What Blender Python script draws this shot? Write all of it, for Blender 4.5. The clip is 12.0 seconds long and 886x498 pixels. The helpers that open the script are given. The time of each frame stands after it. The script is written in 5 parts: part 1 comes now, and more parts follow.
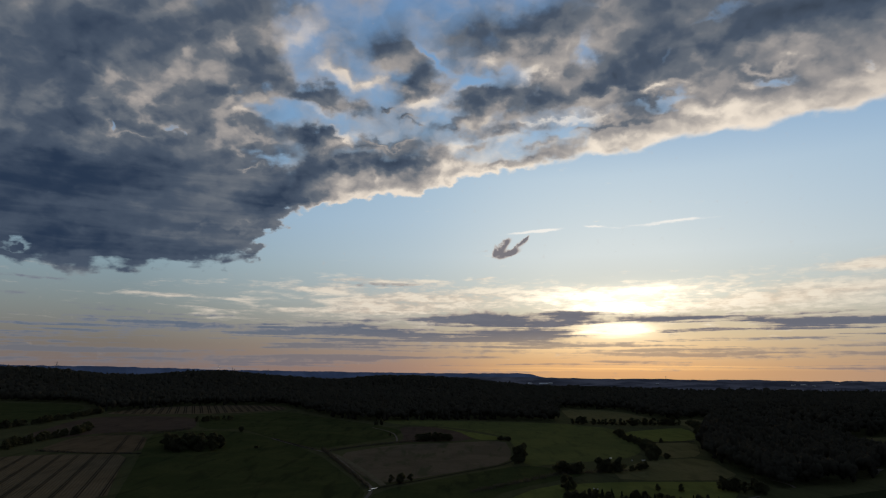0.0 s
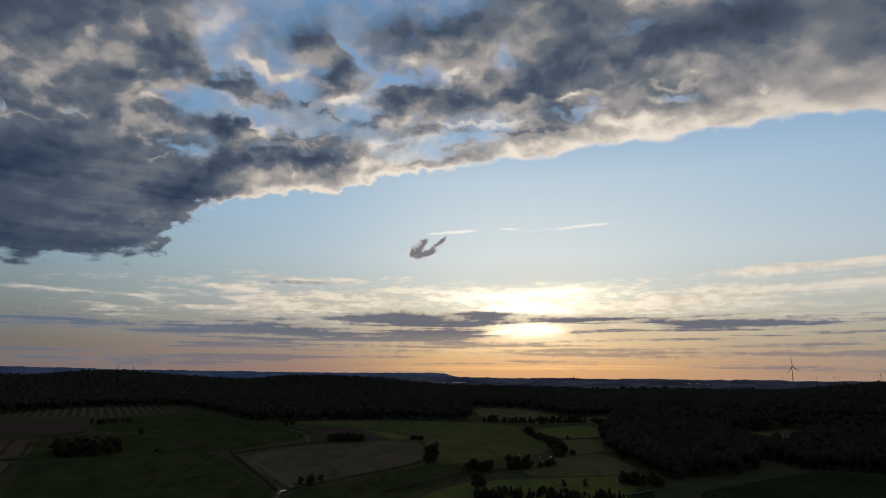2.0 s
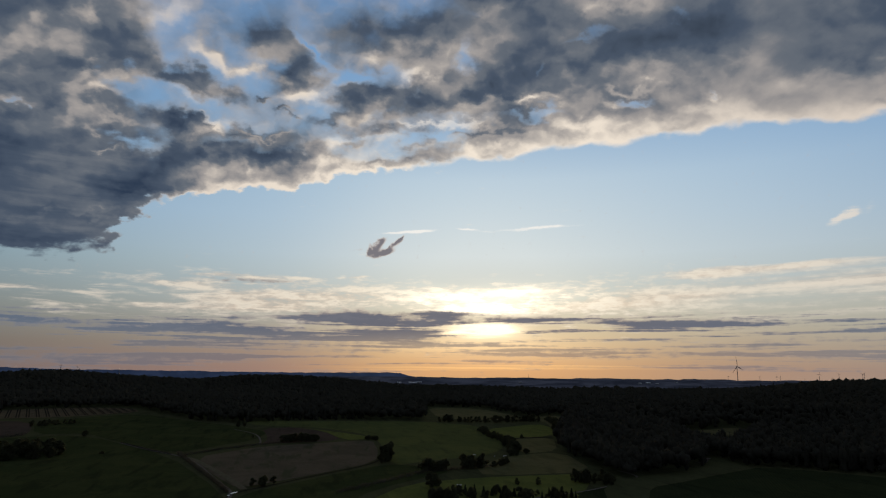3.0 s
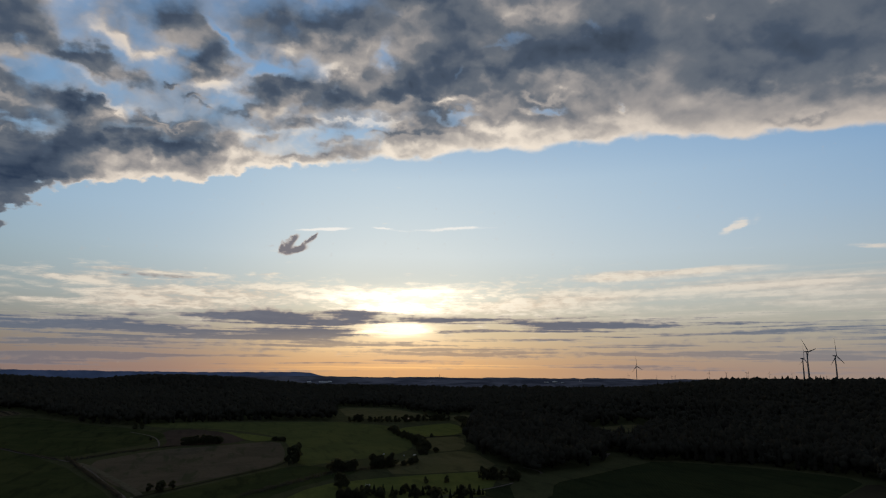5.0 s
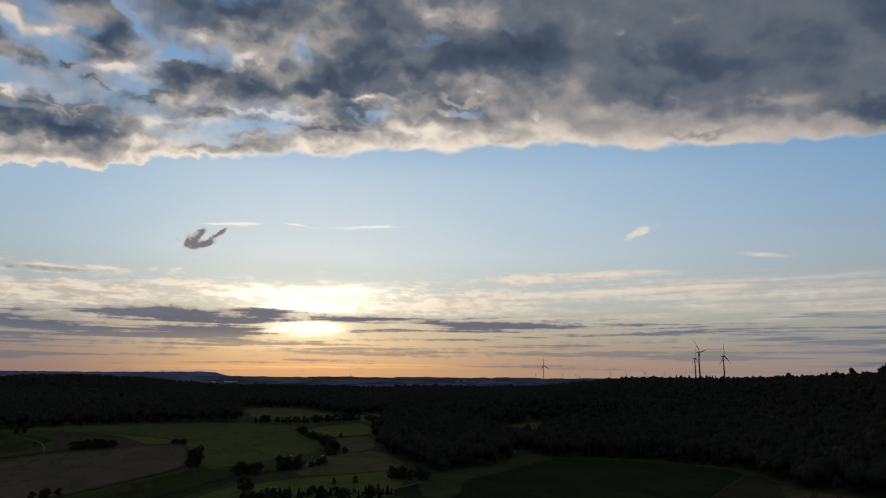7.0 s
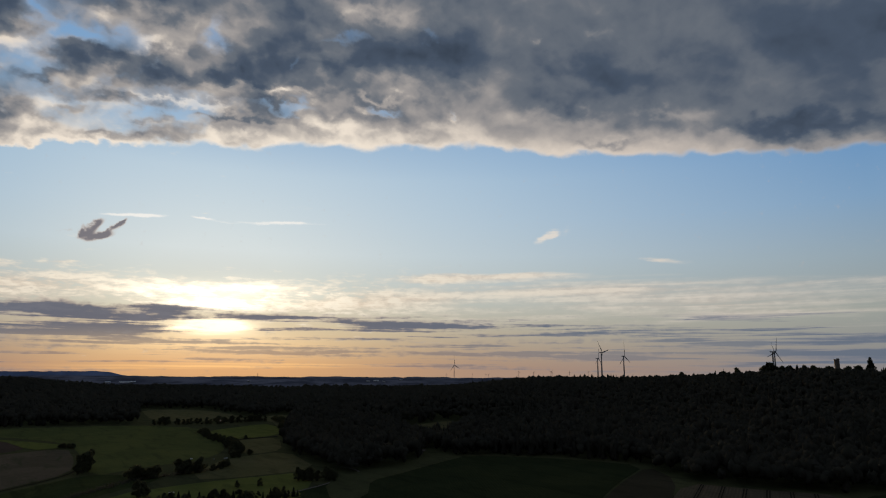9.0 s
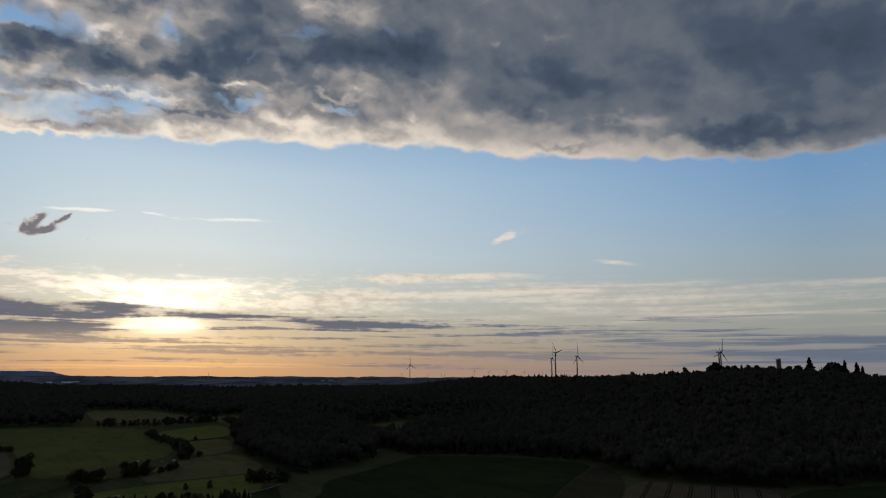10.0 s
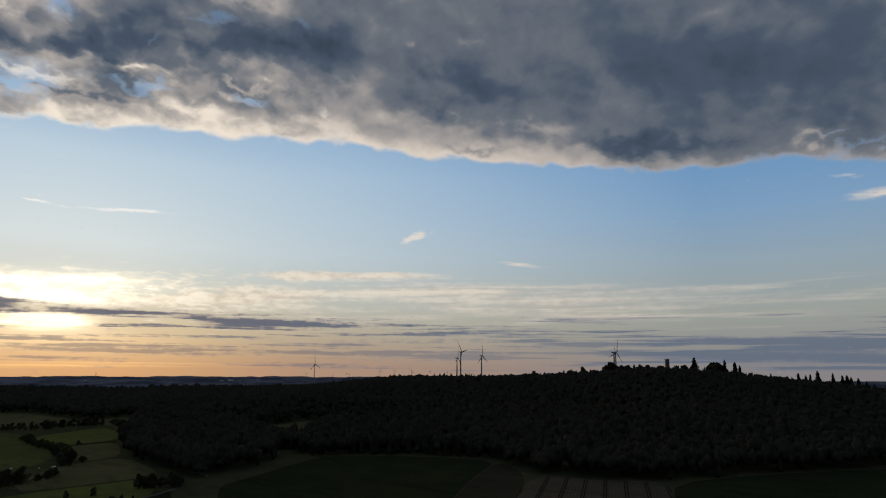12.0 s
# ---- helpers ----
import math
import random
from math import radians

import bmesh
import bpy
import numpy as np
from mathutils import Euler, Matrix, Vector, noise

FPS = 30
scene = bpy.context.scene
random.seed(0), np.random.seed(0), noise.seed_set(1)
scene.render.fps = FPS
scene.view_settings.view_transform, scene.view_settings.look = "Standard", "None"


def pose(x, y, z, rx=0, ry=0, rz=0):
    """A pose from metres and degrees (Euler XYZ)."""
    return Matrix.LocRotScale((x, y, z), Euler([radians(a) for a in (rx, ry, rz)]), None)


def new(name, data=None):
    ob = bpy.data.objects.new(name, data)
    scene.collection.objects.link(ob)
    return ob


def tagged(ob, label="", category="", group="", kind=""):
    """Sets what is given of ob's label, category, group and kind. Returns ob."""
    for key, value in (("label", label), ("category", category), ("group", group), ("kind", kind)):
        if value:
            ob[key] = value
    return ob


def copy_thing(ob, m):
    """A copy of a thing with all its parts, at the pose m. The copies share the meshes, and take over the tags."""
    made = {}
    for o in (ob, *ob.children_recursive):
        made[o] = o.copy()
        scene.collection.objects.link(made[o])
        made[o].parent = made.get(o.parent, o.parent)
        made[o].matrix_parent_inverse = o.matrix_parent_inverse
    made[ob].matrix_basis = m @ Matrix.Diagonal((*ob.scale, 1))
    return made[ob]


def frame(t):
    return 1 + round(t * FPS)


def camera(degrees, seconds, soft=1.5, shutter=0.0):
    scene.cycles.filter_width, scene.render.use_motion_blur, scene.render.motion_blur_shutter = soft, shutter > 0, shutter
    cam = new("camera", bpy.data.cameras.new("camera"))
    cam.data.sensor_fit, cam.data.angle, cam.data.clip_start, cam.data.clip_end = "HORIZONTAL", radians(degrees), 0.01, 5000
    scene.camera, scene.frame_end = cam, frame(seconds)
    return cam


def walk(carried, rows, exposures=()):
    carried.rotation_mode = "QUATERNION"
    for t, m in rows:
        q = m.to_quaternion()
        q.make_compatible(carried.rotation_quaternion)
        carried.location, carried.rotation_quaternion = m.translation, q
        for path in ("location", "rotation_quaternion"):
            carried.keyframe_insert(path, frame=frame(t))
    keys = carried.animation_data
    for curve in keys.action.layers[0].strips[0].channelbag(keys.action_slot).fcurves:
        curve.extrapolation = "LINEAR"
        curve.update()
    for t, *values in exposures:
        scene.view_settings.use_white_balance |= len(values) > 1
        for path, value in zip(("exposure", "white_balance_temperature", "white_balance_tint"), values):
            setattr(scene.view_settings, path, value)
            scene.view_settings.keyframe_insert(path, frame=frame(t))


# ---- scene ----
# camera: a hovering drone that turns to its right, eye 112 m above the valley floor
cam = camera(69.95, 12.0, soft=1.15)
EYE, TILT, LEAN = 112.0, 10.72, 0.36
TURNS = [(0.0, 0.0), (0.5, 1.78), (1.0, 3.71), (1.5, 5.66), (2.0, 7.6), (2.5, 9.55), (3.0, 11.51), (5.0, 19.33), (5.5, 21.3), (6.0, 23.25),
         (6.5, 25.2), (7.0, 27.17), (9.0, 35.04), (9.5, 37.01), (10.0, 38.97), (10.5, 41.0), (11.0, 43.16), (11.5, 45.33), (12.0, 47.31)]
walk(cam, [(t, pose(0, 0, EYE, 90 + TILT, 0, -turn) @ pose(0, 0, 0, 0, 0, LEAN)) for t, turn in TURNS])

SUN_AZ, SUN_EL = 15.5, 4.2


def linear(r, g, b):
    """A colour of 0 to 255 as light."""
    return tuple(((c / 255 + 0.055) / 1.055) ** 2.4 if c > 10 else c / 255 / 12.92 for c in (r, g, b)) + (1.0,)


class Graph:
    """Short writing for node trees."""

    def __init__(self, tree):
        self.tree = tree
        tree.nodes.clear()

    def node(self, kind):
        return self.tree.nodes.new(kind)

    def put(self, socket, value):
        if isinstance(value, bpy.types.NodeSocket):
            self.tree.links.new(value, socket)
        else:
            socket.default_value = value

    def math(self, op, a, b=0.0, c=0.0, clamp=False):
        n = self.node("ShaderNodeMath")
        n.operation, n.use_clamp = op, clamp
        for i, v in enumerate((a, b, c)):
            self.put(n.inputs[i], v)
        return n.outputs[0]

    def span(self, x, lo, hi, a=0.0, b=1.0, smooth=True):
        n = self.node("ShaderNodeMapRange")
        n.interpolation_type, n.clamp = "SMOOTHSTEP" if smooth else "LINEAR", True
        for i, v in enumerate((x, lo, hi, a, b)):
            self.put(n.inputs[i], v)
        return n.outputs[0]

    def mix(self, t, a, b, blend="MIX"):
        n = self.node("ShaderNodeMix")
        n.data_type, n.blend_type, n.clamp_factor = "RGBA", blend, True
        self.put(n.inputs[0], t), self.put(n.inputs[6], a), self.put(n.inputs[7], b)
        return n.outputs[2]

    def ramp(self, x, stops, mode="LINEAR"):
        n = self.node("ShaderNodeValToRGB")
        n.color_ramp.interpolation = mode
        e = n.color_ramp.elements
        while len(e) < len(stops):
            e.new(0.5)
        for k, (p, col) in zip(e, stops):
            k.position, k.color = p, col
        self.put(n.inputs[0], x)
        return n.outputs[0]

    def noise(self, vector, scale, detail=6.0, rough=0.55, warp=0.0, colour=False):
        n = self.node("ShaderNodeTexNoise")
        for key, v in (("Vector", vector), ("Scale", scale), ("Detail", detail), ("Roughness", rough), ("Distortion", warp)):
            self.put(n.inputs[key], v)
        return n.outputs[1 if colour else 0]

    def join(self, x, y, z=0.0):
        n = self.node("ShaderNodeCombineXYZ")
        for i, v in enumerate((x, y, z)):
            self.put(n.inputs[i], v)
        return n.outputs[0]

    def vector(self, op, a, b):
        n = self.node("ShaderNodeVectorMath")
        n.operation = op
        self.put(n.inputs[0], a), self.put(n.inputs[1], b)
        return n.outputs[0]

    def patches(self, across, up, rows, start=0.0):
        """A sum of soft oval patches: azimuth, elevation, half width, half height, weight."""
        total = start
        for a, e, w, h, weight in rows:
            u = self.math("MULTIPLY_ADD", across, 1 / w, -a / w)
            v = self.math("MULTIPLY_ADD", up, 1 / h, -e / h)
            r = self.math("MULTIPLY_ADD", v, v, self.math("MULTIPLY", u, u))
            total = self.math("MULTIPLY_ADD", self.math("POWER", 0.42, r), weight, total)
        return total

    def slants(self, across, up, rows, start=0.0, sun=None):
        """Soft oval patches with a slope; with the sun's place also how far each one's near side faces it."""
        total, lit = start, 0.0
        for a, e, w, h, slope, weight in rows:
            u = self.math("MULTIPLY_ADD", across, 1 / w, -a / w)
            v = self.math("MULTIPLY_ADD", across, -slope / h, self.math("MULTIPLY_ADD", up, 1 / h, (slope * a - e) / h))
            r = self.math("MULTIPLY_ADD", v, v, self.math("MULTIPLY", u, u))
            fall = self.math("POWER", 0.42, r)
            total = self.math("MULTIPLY_ADD", fall, weight, total)
            if sun is not None:
                d = Vector((sun[0] - a, sun[1] - e)).normalized() * weight
                side = self.math("MULTIPLY_ADD", u, d.x, self.math("MULTIPLY", v, d.y))
                lit = self.math("MULTIPLY_ADD", side, fall, lit)
        return total if sun is None else (total, lit)


# ---- world: evening sky with a broken cloud deck ----
WEST_STREAKS = [(31, 0.3, 8, 0.12, 0.5), (1, -0.25, 8, 0.12, 0.45), (46, -0.05, 8, 0.12, 0.5), (4, 1.5, 9, 0.2, 0.6), (24, 1.55, 8, 0.2, 0.6), (-16, 0.7, 12, 0.4, 0.7), (-28, 1.2, 8, 0.3, 0.5), (14, 2.1, 6, 0.12, 0.4), (-22, 3.55, 8, 0.28, 0.55), (-10, 3.2, 8, 0.35, 0.6), (-2, 2.9, 6, 0.3, 0.5), (-27, 4.0, 5, 0.2, 0.35), (8, 2.3, 7, 0.25, 0.4), (20, 2.6, 6, 0.2, 0.35), (-5, 1.9, 9, 0.18, 0.3)]
ORB = [(15.4, 3.46, 2.35, 0.42, 2.2), (15.5, 3.0, 4.5, 0.9, 0.22), (15.5, 1.6, 9.0, 1.2, 0.1)]
GLEAM = [(15.5, 0.1, 9.0, 0.09, 1.0), (21.0, 0.32, 7.0, 0.06, 0.8), (9.0, -0.1, 6.0, 0.06, 0.5), (14.0, 2.0, 7.0, 0.5, 0.5)]
GLOW = [(15.5, 6.2, 6.5, 1.0, 0.85), (15.0, 5.5, 3.5, 0.7, 1.0), (19.0, 6.6, 5.0, 0.6, 0.35), (15.5, 5.0, 9.0, 2.4, 0.14)]
# the deck: azimuth, elevation, half width, half height, slope, weight
EDGE = [(-35.4, 7.7), (-30, 7.3), (-25.8, 7.7), (-20.1, 8.2), (-17.6, 8.9), (-15.8, 11.0), (-14.4, 13.0), (-11.7, 14.0), (-7, 15.0), (-3, 15.3), (-0.6, 16.0), (3.6, 16.9), (9.4, 17.7),
        (16.6, 18.8), (26.7, 19.5), (34.6, 19.6), (40, 19.6), (50.8, 18.35), (58.8, 17.7), (68.4, 16.7), (73, 16.6), (77.2, 16.5), (83.2, 15.5)]
WEST_MASS = [(-32.1, 13.5, 5.7, 2.59, 0.15, 0.5), (-26, 14.1, 6.4, 2.28, 0.12, 0.5), (-27.7, 10, 7.7, 1.44, 0.1, 0.6), (-33, 8.1, 2.5, 0.34, 0.16, 0.3),
        (-19, 10, 2.8, 0.68, 0.07, 0.5), (-17.7, 11.6, 3.3, 0.29, -0.03, 0.5), (-12.5, 15.1, 4.5, 1.09, 0.18, 0.5), (-22.7, 16.3, 3.6, 1.86, 0.12, 0.4)]
PUFFS = [(-11.7, 20.2, 2.3, 0.9, 0.06, 1.15), (-11.4, 23.6, 3.7, 0.8, -0.21, 0.85), (-10.1, 25.9, 2.3, 0.8, -0.24, 0.45), (-7.1, 25.2, 1.7, 0.66, 0.03, 0.35),
        (-2.3, 25.1, 2.3, 1.47, 0.04, 0.8), (4, 23.4, 2.5, 1.38, 0.08, 1), (1.5, 21.9, 2.3, 0.46, 0.14, 0.5), (5.2, 21.2, 4.2, 0.56, 0.06, 0.5),
        (7.7, 28.5, 5.2, 2.32, 0.03, 0.9), (-4.4, 27.7, 2.6, 1.08, -0.06, 0.6), (-6.5, 19.8, 2.7, 0.52, 0.08, 0.75), (-10.6, 17.4, 3.2, 1.17, 0.14, 0.9),
        (-3.8, 17.9, 4.7, 1.25, 0.07, 0.9), (0.2, 17.9, 1.6, 0.93, -0.07, 0.6)]
BITS = [(-7.3, 15.5, 7.1, 0.61, 0.13, 0.7), (4.9, 18, 5.3, 0.43, 0.2, 0.5), (11.6, 25.3, 2.1, 1.03, 0.17, 0.7), (13.8, 23.9, 4.2, 0.86, 0.02, 0.8),
        (9.3, 23.8, 1.1, 0.75, 0.09, 0.4), (-5.5, 22.9, 0.7, 0.17, 0.1, 0.55), (-3.1, 22.1, 0.6, 0.18, 0.07, 0.45), (-2.4, 21.7, 0.5, 0.18, -0.03, 0.3),
        (10.3, 20.3, 1.3, 0.44, 0.08, 0.4), (14.4, 20.8, 1.8, 0.29, 0.05, 0.4), (2.8, 19.9, 2.4, 0.42, 0.07, 0.45), (17.6, 21, 1.9, 0.3, 0.04, 0.4),
        (8.3, 19.9, 1, 0.34, 0.09, 0.35)]
GAPS = [(-28.7, 19.4, 0.5, 0.39, -0.33, -0.75), (-24.4, 19.6, 0.4, 0.54, 0.15, -0.7), (-33.7, 16.4, 1.8, 0.21, 0.25, -0.3), (-33.9, 12.8, 1.8, 0.17, 0.21, -0.4),
        (-22, 21.9, 0.9, 0.23, 0.15, -0.4), (-34.8, 8.9, 0.8, 0.25, 0.11, -0.6), (-16.4, 22.5, 1.8, 1.12, -0.08, -0.8), (-16.2, 17.9, 1.8, 0.48, 0.09, -0.6),
        (-17.8, 18.7, 0.8, 0.38, -0.19, -0.4)]
EAST_GAPS = [(-1.1, 27.5, 1.6, 0.38, -0.6, -0.6), (2.7, 25.5, 2.5, 0.67, 0.15, -0.6), (13.5, 27.4, 0.8, 1.56, -0.14, -0.46), (20.5, 26.4, 0.5, 1.35, -0.07, -0.4),
        (24, 28.4, 1.6, 0.42, 0, -0.4), (27.1, 28.7, 1.8, 0.48, 0.14, -0.37), (33.6, 29.3, 1.1, 0.47, -0.25, -0.37), (15.9, 23.8, 1.6, 0.29, 0.05, -0.4),
        (20, 22.5, 3.2, 0.59, 0.11, -0.72), (11.3, 20.8, 2.1, 0.63, 0.07, -0.6), (29, 23, 1.7, 0.39, -0.08, -0.58), (36.1, 23.1, 0.6, 0.38, -0.55, -0.3),
        (15.1, 31.2, 1.4, 0.45, 0.06, -0.25), (81.8, 16.9, 2.2, 0.46, 0.04, -0.72), (80.3, 18.3, 1.9, 0.17, 0.14, -0.5)]
WEST_LIT = [(-23.5, 26.3, 0.8, 0.43, -0.01, 0.3), (-20.5, 27.3, 1.3, 0.61, -0.02, 0.38), (-22.7, 24.9, 2.1, 1.59, 0.16, 0.28), (-30.4, 20.5, 1.9, 0.55, 0.09, 0.3),
        (-26, 20.5, 2.2, 0.67, -0.38, 0.36), (-29.1, 19.3, 1.2, 0.39, -0.13, 0.3), (-20.8, 20.6, 1.3, 1.2, -0.16, 0.38), (-18.9, 23.1, 1.4, 0.41, 0.32, 0.3),
        (-18.6, 21.6, 1, 0.37, 0.12, 0.35), (-17, 19.9, 1.6, 0.47, 0.01, 0.35), (-18.6, 18.7, 0.7, 0.43, -0.28, 0.35), (-29.5, 23, 1.1, 0.85, 0, 0.25),
        (-17.6, 17.2, 0.9, 0.19, 0.09, 0.35), (-14.2, 28.6, 2.3, 2.01, 0.11, 0.3), (-10.4, 25.9, 2.4, 0.84, -0.27, 0.35)]
MORE_LIT = [(-18.6, 12, 4.0, 0.25, 0.2, 0.12), (-27.3, 18.5, 2.5, 0.22, -0.05, 0.2), (-34.3, 19.7, 1.5, 0.33, 0.22, 0.12), (-5.7, 20.1, 2.7, 0.17, 0.08, 0.3),
        (-10.3, 21.2, 0.9, 0.21, -0.15, 0.35), (-9.6, 20.5, 0.3, 0.67, -0.11, 0.35), (-1.9, 23.6, 2.2, 0.57, 0.18, 0.42), (-3.6, 24.2, 0.8, 0.56, -0.1, 0.3),
        (8.2, 25.5, 1.5, 0.51, 0.29, 0.4), (4.2, 27.3, 1.1, 0.49, 0.14, 0.3), (-10, 25.7, 2, 0.64, -0.33, 0.35), (-7.6, 25.4, 1.5, 0.49, -0.06, 0.3),
        (-12, 22.5, 1, 0.32, -0.07, 0.25), (-6.6, 17.2, 0.5, 0.7, -0.05, 0.25), (2.1, 20.1, 2.1, 0.51, 0.08, 0.4)]
EAST_LIT = [(11.2, 22, 3.4, 0.24, 0.03, 0.45), (14.4, 21.7, 2.4, 0.34, -0.04, 0.4), (19.8, 23.7, 2.9, 0.34, -0.02, 0.45), (28.4, 24, 2.5, 0.29, -0.08, 0.4),
        (27.3, 23, 1.2, 0.29, -0.11, 0.35), (25.1, 21.2, 3.8, 0.79, -0.05, 0.22), (36.1, 22.7, 0.5, 0.38, -0.08, 0.3), (50, 28.9, 1.1, 0.54, -0.21, 0.22),
        (43.5, 28.7, 0.4, 0.52, 0.11, 0.2), (27.9, 30.9, 3.7, 0.36, 0.09, 0.2), (34.7, 21.8, 3.1, 0.48, 0.03, 0.15), (51.7, 19.8, 5, 0.53, -0.12, 0.15),
        (54.8, 21.7, 2.8, 0.42, -0.26, 0.15), (45.7, 21.8, 3.8, 0.79, -0.08, 0.15), (79.1, 18.1, 1.3, 0.38, 0.04, 0.25)]
DARKS = [(-32.5, 13.6, 6, 2.15, 0.15, 0.1), (-26.1, 14.8, 6, 2.05, 0.13, 0.12), (-27.7, 10, 7.7, 1.35, 0.1, 0.14), (-31.2, 15.8, 4.3, 1.3, 0.05, 0.08),
        (-28, 25, 1.5, 2.11, 0.01, 0.12), (-33.9, 25.7, 5, 1.97, 0.27, 0.1), (-12.5, 16.3, 4, 1.09, 0.21, 0.18), (-34.6, 21.8, 2.2, 1.62, 0.24, 0.1),
        (4, 23.7, 2.2, 1.01, 0.13, 0.2), (-10.7, 17.7, 2.6, 0.84, 0.2, 0.22), (-3.9, 18.4, 3.8, 0.71, 0.05, 0.16), (-6.6, 20.1, 2.5, 0.39, 0.08, 0.18),
        (-2.4, 26, 1.8, 0.6, 0.1, 0.12), (6.6, 29.9, 5.7, 1.22, 0.13, 0.1), (-7.3, 15.4, 5.9, 0.31, 0.13, 0.1), (-11.9, 20.4, 1.6, 0.57, 0.12, 0.22),
        (-9.8, 23.2, 3.1, 0.45, -0.22, 0.2)]
EAST_DARKS = [(29.5, 27.5, 6, 1.49, -0.04, 0.2), (35.5, 28.5, 4.8, 1.54, -0.09, 0.14), (18.6, 25.7, 4.4, 1.24, 0.03, 0.14), (21.2, 30.8, 3.4, 1.17, 0.02, 0.08),
        (49.2, 25.4, 4.9, 1.12, -0.19, 0.14), (47.2, 23.5, 4.1, 0.8, -0.21, 0.1), (13.2, 24, 3.5, 0.76, 0.02, 0.12), (57.1, 24.5, 3.1, 2.41, -0.25, 0.08),
        (50.4, 19.4, 2.1, 0.27, 0.05, 0.14), (65.5, 19.2, 5.8, 0.76, -0.12, 0.2), (74.7, 24.7, 3.5, 2.99, -0.19, 0.1), (68.2, 24.8, 7.6, 1.79, -0.14, 0.06),
        (81.8, 25.2, 3.4, 2.77, -0.26, 0.1), (71.4, 28.3, 1.9, 0.85, 0.26, -0.08)]
BANKS = [(9.0, 3.1, 4.0, 0.28, 0.55), (2.0, 2.7, 6.0, 0.2, 0.35), (-8.0, 2.0, 7.0, 0.3, 0.45), (4.2, 4.5, 4.0, 0.66, 1.2), (0.9, 4.3, 3.2, 0.3, 0.6), (6.9, 4, 3, 0.3, 0.9), (9.9, 3.8, 2, 0.2, 0.6), (12.0, 4.5, 2.2, 0.46, 1.2),
        (11.4, 4.9, 2.5, 0.15, 0.5), (16.7, 4.5, 1.6, 0.24, 0.8), (20.4, 4.4, 3.4, 0.33, 1), (26, 4.2, 1.9, 0.23, 0.8), (29.3, 3.9, 3.0, 0.36, 1.3),
        (34.0, 3.75, 3.8, 0.36, 1.3), (-9.2, 3.3, 4.4, 0.3, 0.7), (-15, 3, 3.3, 0.24, 0.7), (-21.9, 3.5, 3.9, 0.28, 0.6),
        (-25.7, 3.1, 4.5, 0.18, 0.5), (-4.2, 3, 4, 0.2, 0.5), (-6.8, 4.2, 1.4, 0.2, 0.7), (-2.7, 4.4, 1.5, 0.15, 0.4), (7.4, 2.9, 3.9, 0.2, 0.8)]
STREAKS = [(40, 1.3, 11, 0.24, 0.75), (50, 2.5, 8, 0.28, 0.6), (48, 3.6, 6, 0.22, 0.45), (58, 1.6, 7, 0.3, 0.5), (6.9, 2.4, 4.5, 0.25, 0.6), (21.2, 2.9, 2.8, 0.15, 0.4), (-4.3, 7.4, 3.1, 0.2, 0.7), (-8.4, 7.4, 2, 0.15, 0.4), (-10.1, 0.9, 5.4, 0.34, 0.5),
        (-18.6, 0.5, 8.1, 0.28, 0.35), (-6.7, 2.2, 3, 0.1, 0.4), (-33.1, 6.7, 2.5, 0.15, 0.8), (-34.2, 5.5, 1.1, 0.15, 0.7),
        (26.5, 1.1, 5.2, 0.13, 0.5), (31.7, 2.4, 2.2, 0.17, 0.4), (52.7, 3.2, 8, 0.2, 0.5), (71.5, 2.45, 7.0, 0.3, 1.3), (79.0, 2.2, 5.0, 0.3, 1.1),
        (79.5, 1.1, 10.0, 0.75, 1.3), (67.0, 1.1, 6.0, 0.4, 0.7), (39.1, 2, 3, 0.1, 0.7), (50.7, 1.2, 3, 0.3, 0.6), (45.2, 1, 4.5, 0.15, 0.5), (28.7, 1.1, 4.5, 0.14, 0.4)]
SCRAPS = [(5.4, 10.8, 0.6, 0.41, 0.67, 1), (5.8, 11.3, 0.4, 0.31, 0.47, 0.8), (5, 10.2, 0.4, 0.25, 0.58, 0.8), (6.4, 10.4, 0.6, 0.2, 0.18, 1.2), (7, 11, 0.5, 0.25, 0.86, 0.9), (7.5, 11.4, 0.3, 0.25, 0.85, 0.9), (3.9, 10.5, 0.8, 0.15, 0.09, 0.35), (7.7, 11.7, 0.2, 0.15, 0.75, 0.6), (5.9, 10.3, 0.6, 0.25, 0.18, 1), (5.4, 9.9, 0.4, 0.15, 0.28, 0.6)]
WISPS = [(6.5, 12.1, 1.4, 0.12, 0.1, 0.56), (9.4, 12.3, 1.5, 0.16, 0.07, 0.8), (13.7, 12.5, 1.1, 0.1, -0.05, 0.64), (15.4, 12.3, 1, 0.08, -0.05, 0.48),
        (18.3, 12.4, 1.9, 0.12, 0.04, 0.48), (21.1, 12.6, 2.8, 0.15, 0.03, 0.88), (44.2, 11.55, 0.8, 0.32, 0.35, 0.85), (45.0, 11.95, 0.55, 0.36, 0.2, 0.75),
        (46.4, 12.3, 0.5, 0.54, 0.53, 0.32), (54.4, 9.3, 1.9, 0.22, -0.13, 0.72), (45.5, 9.9, 1.4, 0.12, -0.05, 0.24), (82.5, 13.2, 2.1, 0.4, 0.03, 0.72),
        (80.7, 14.8, 1.5, 0.2, -0.16, 0.4)]
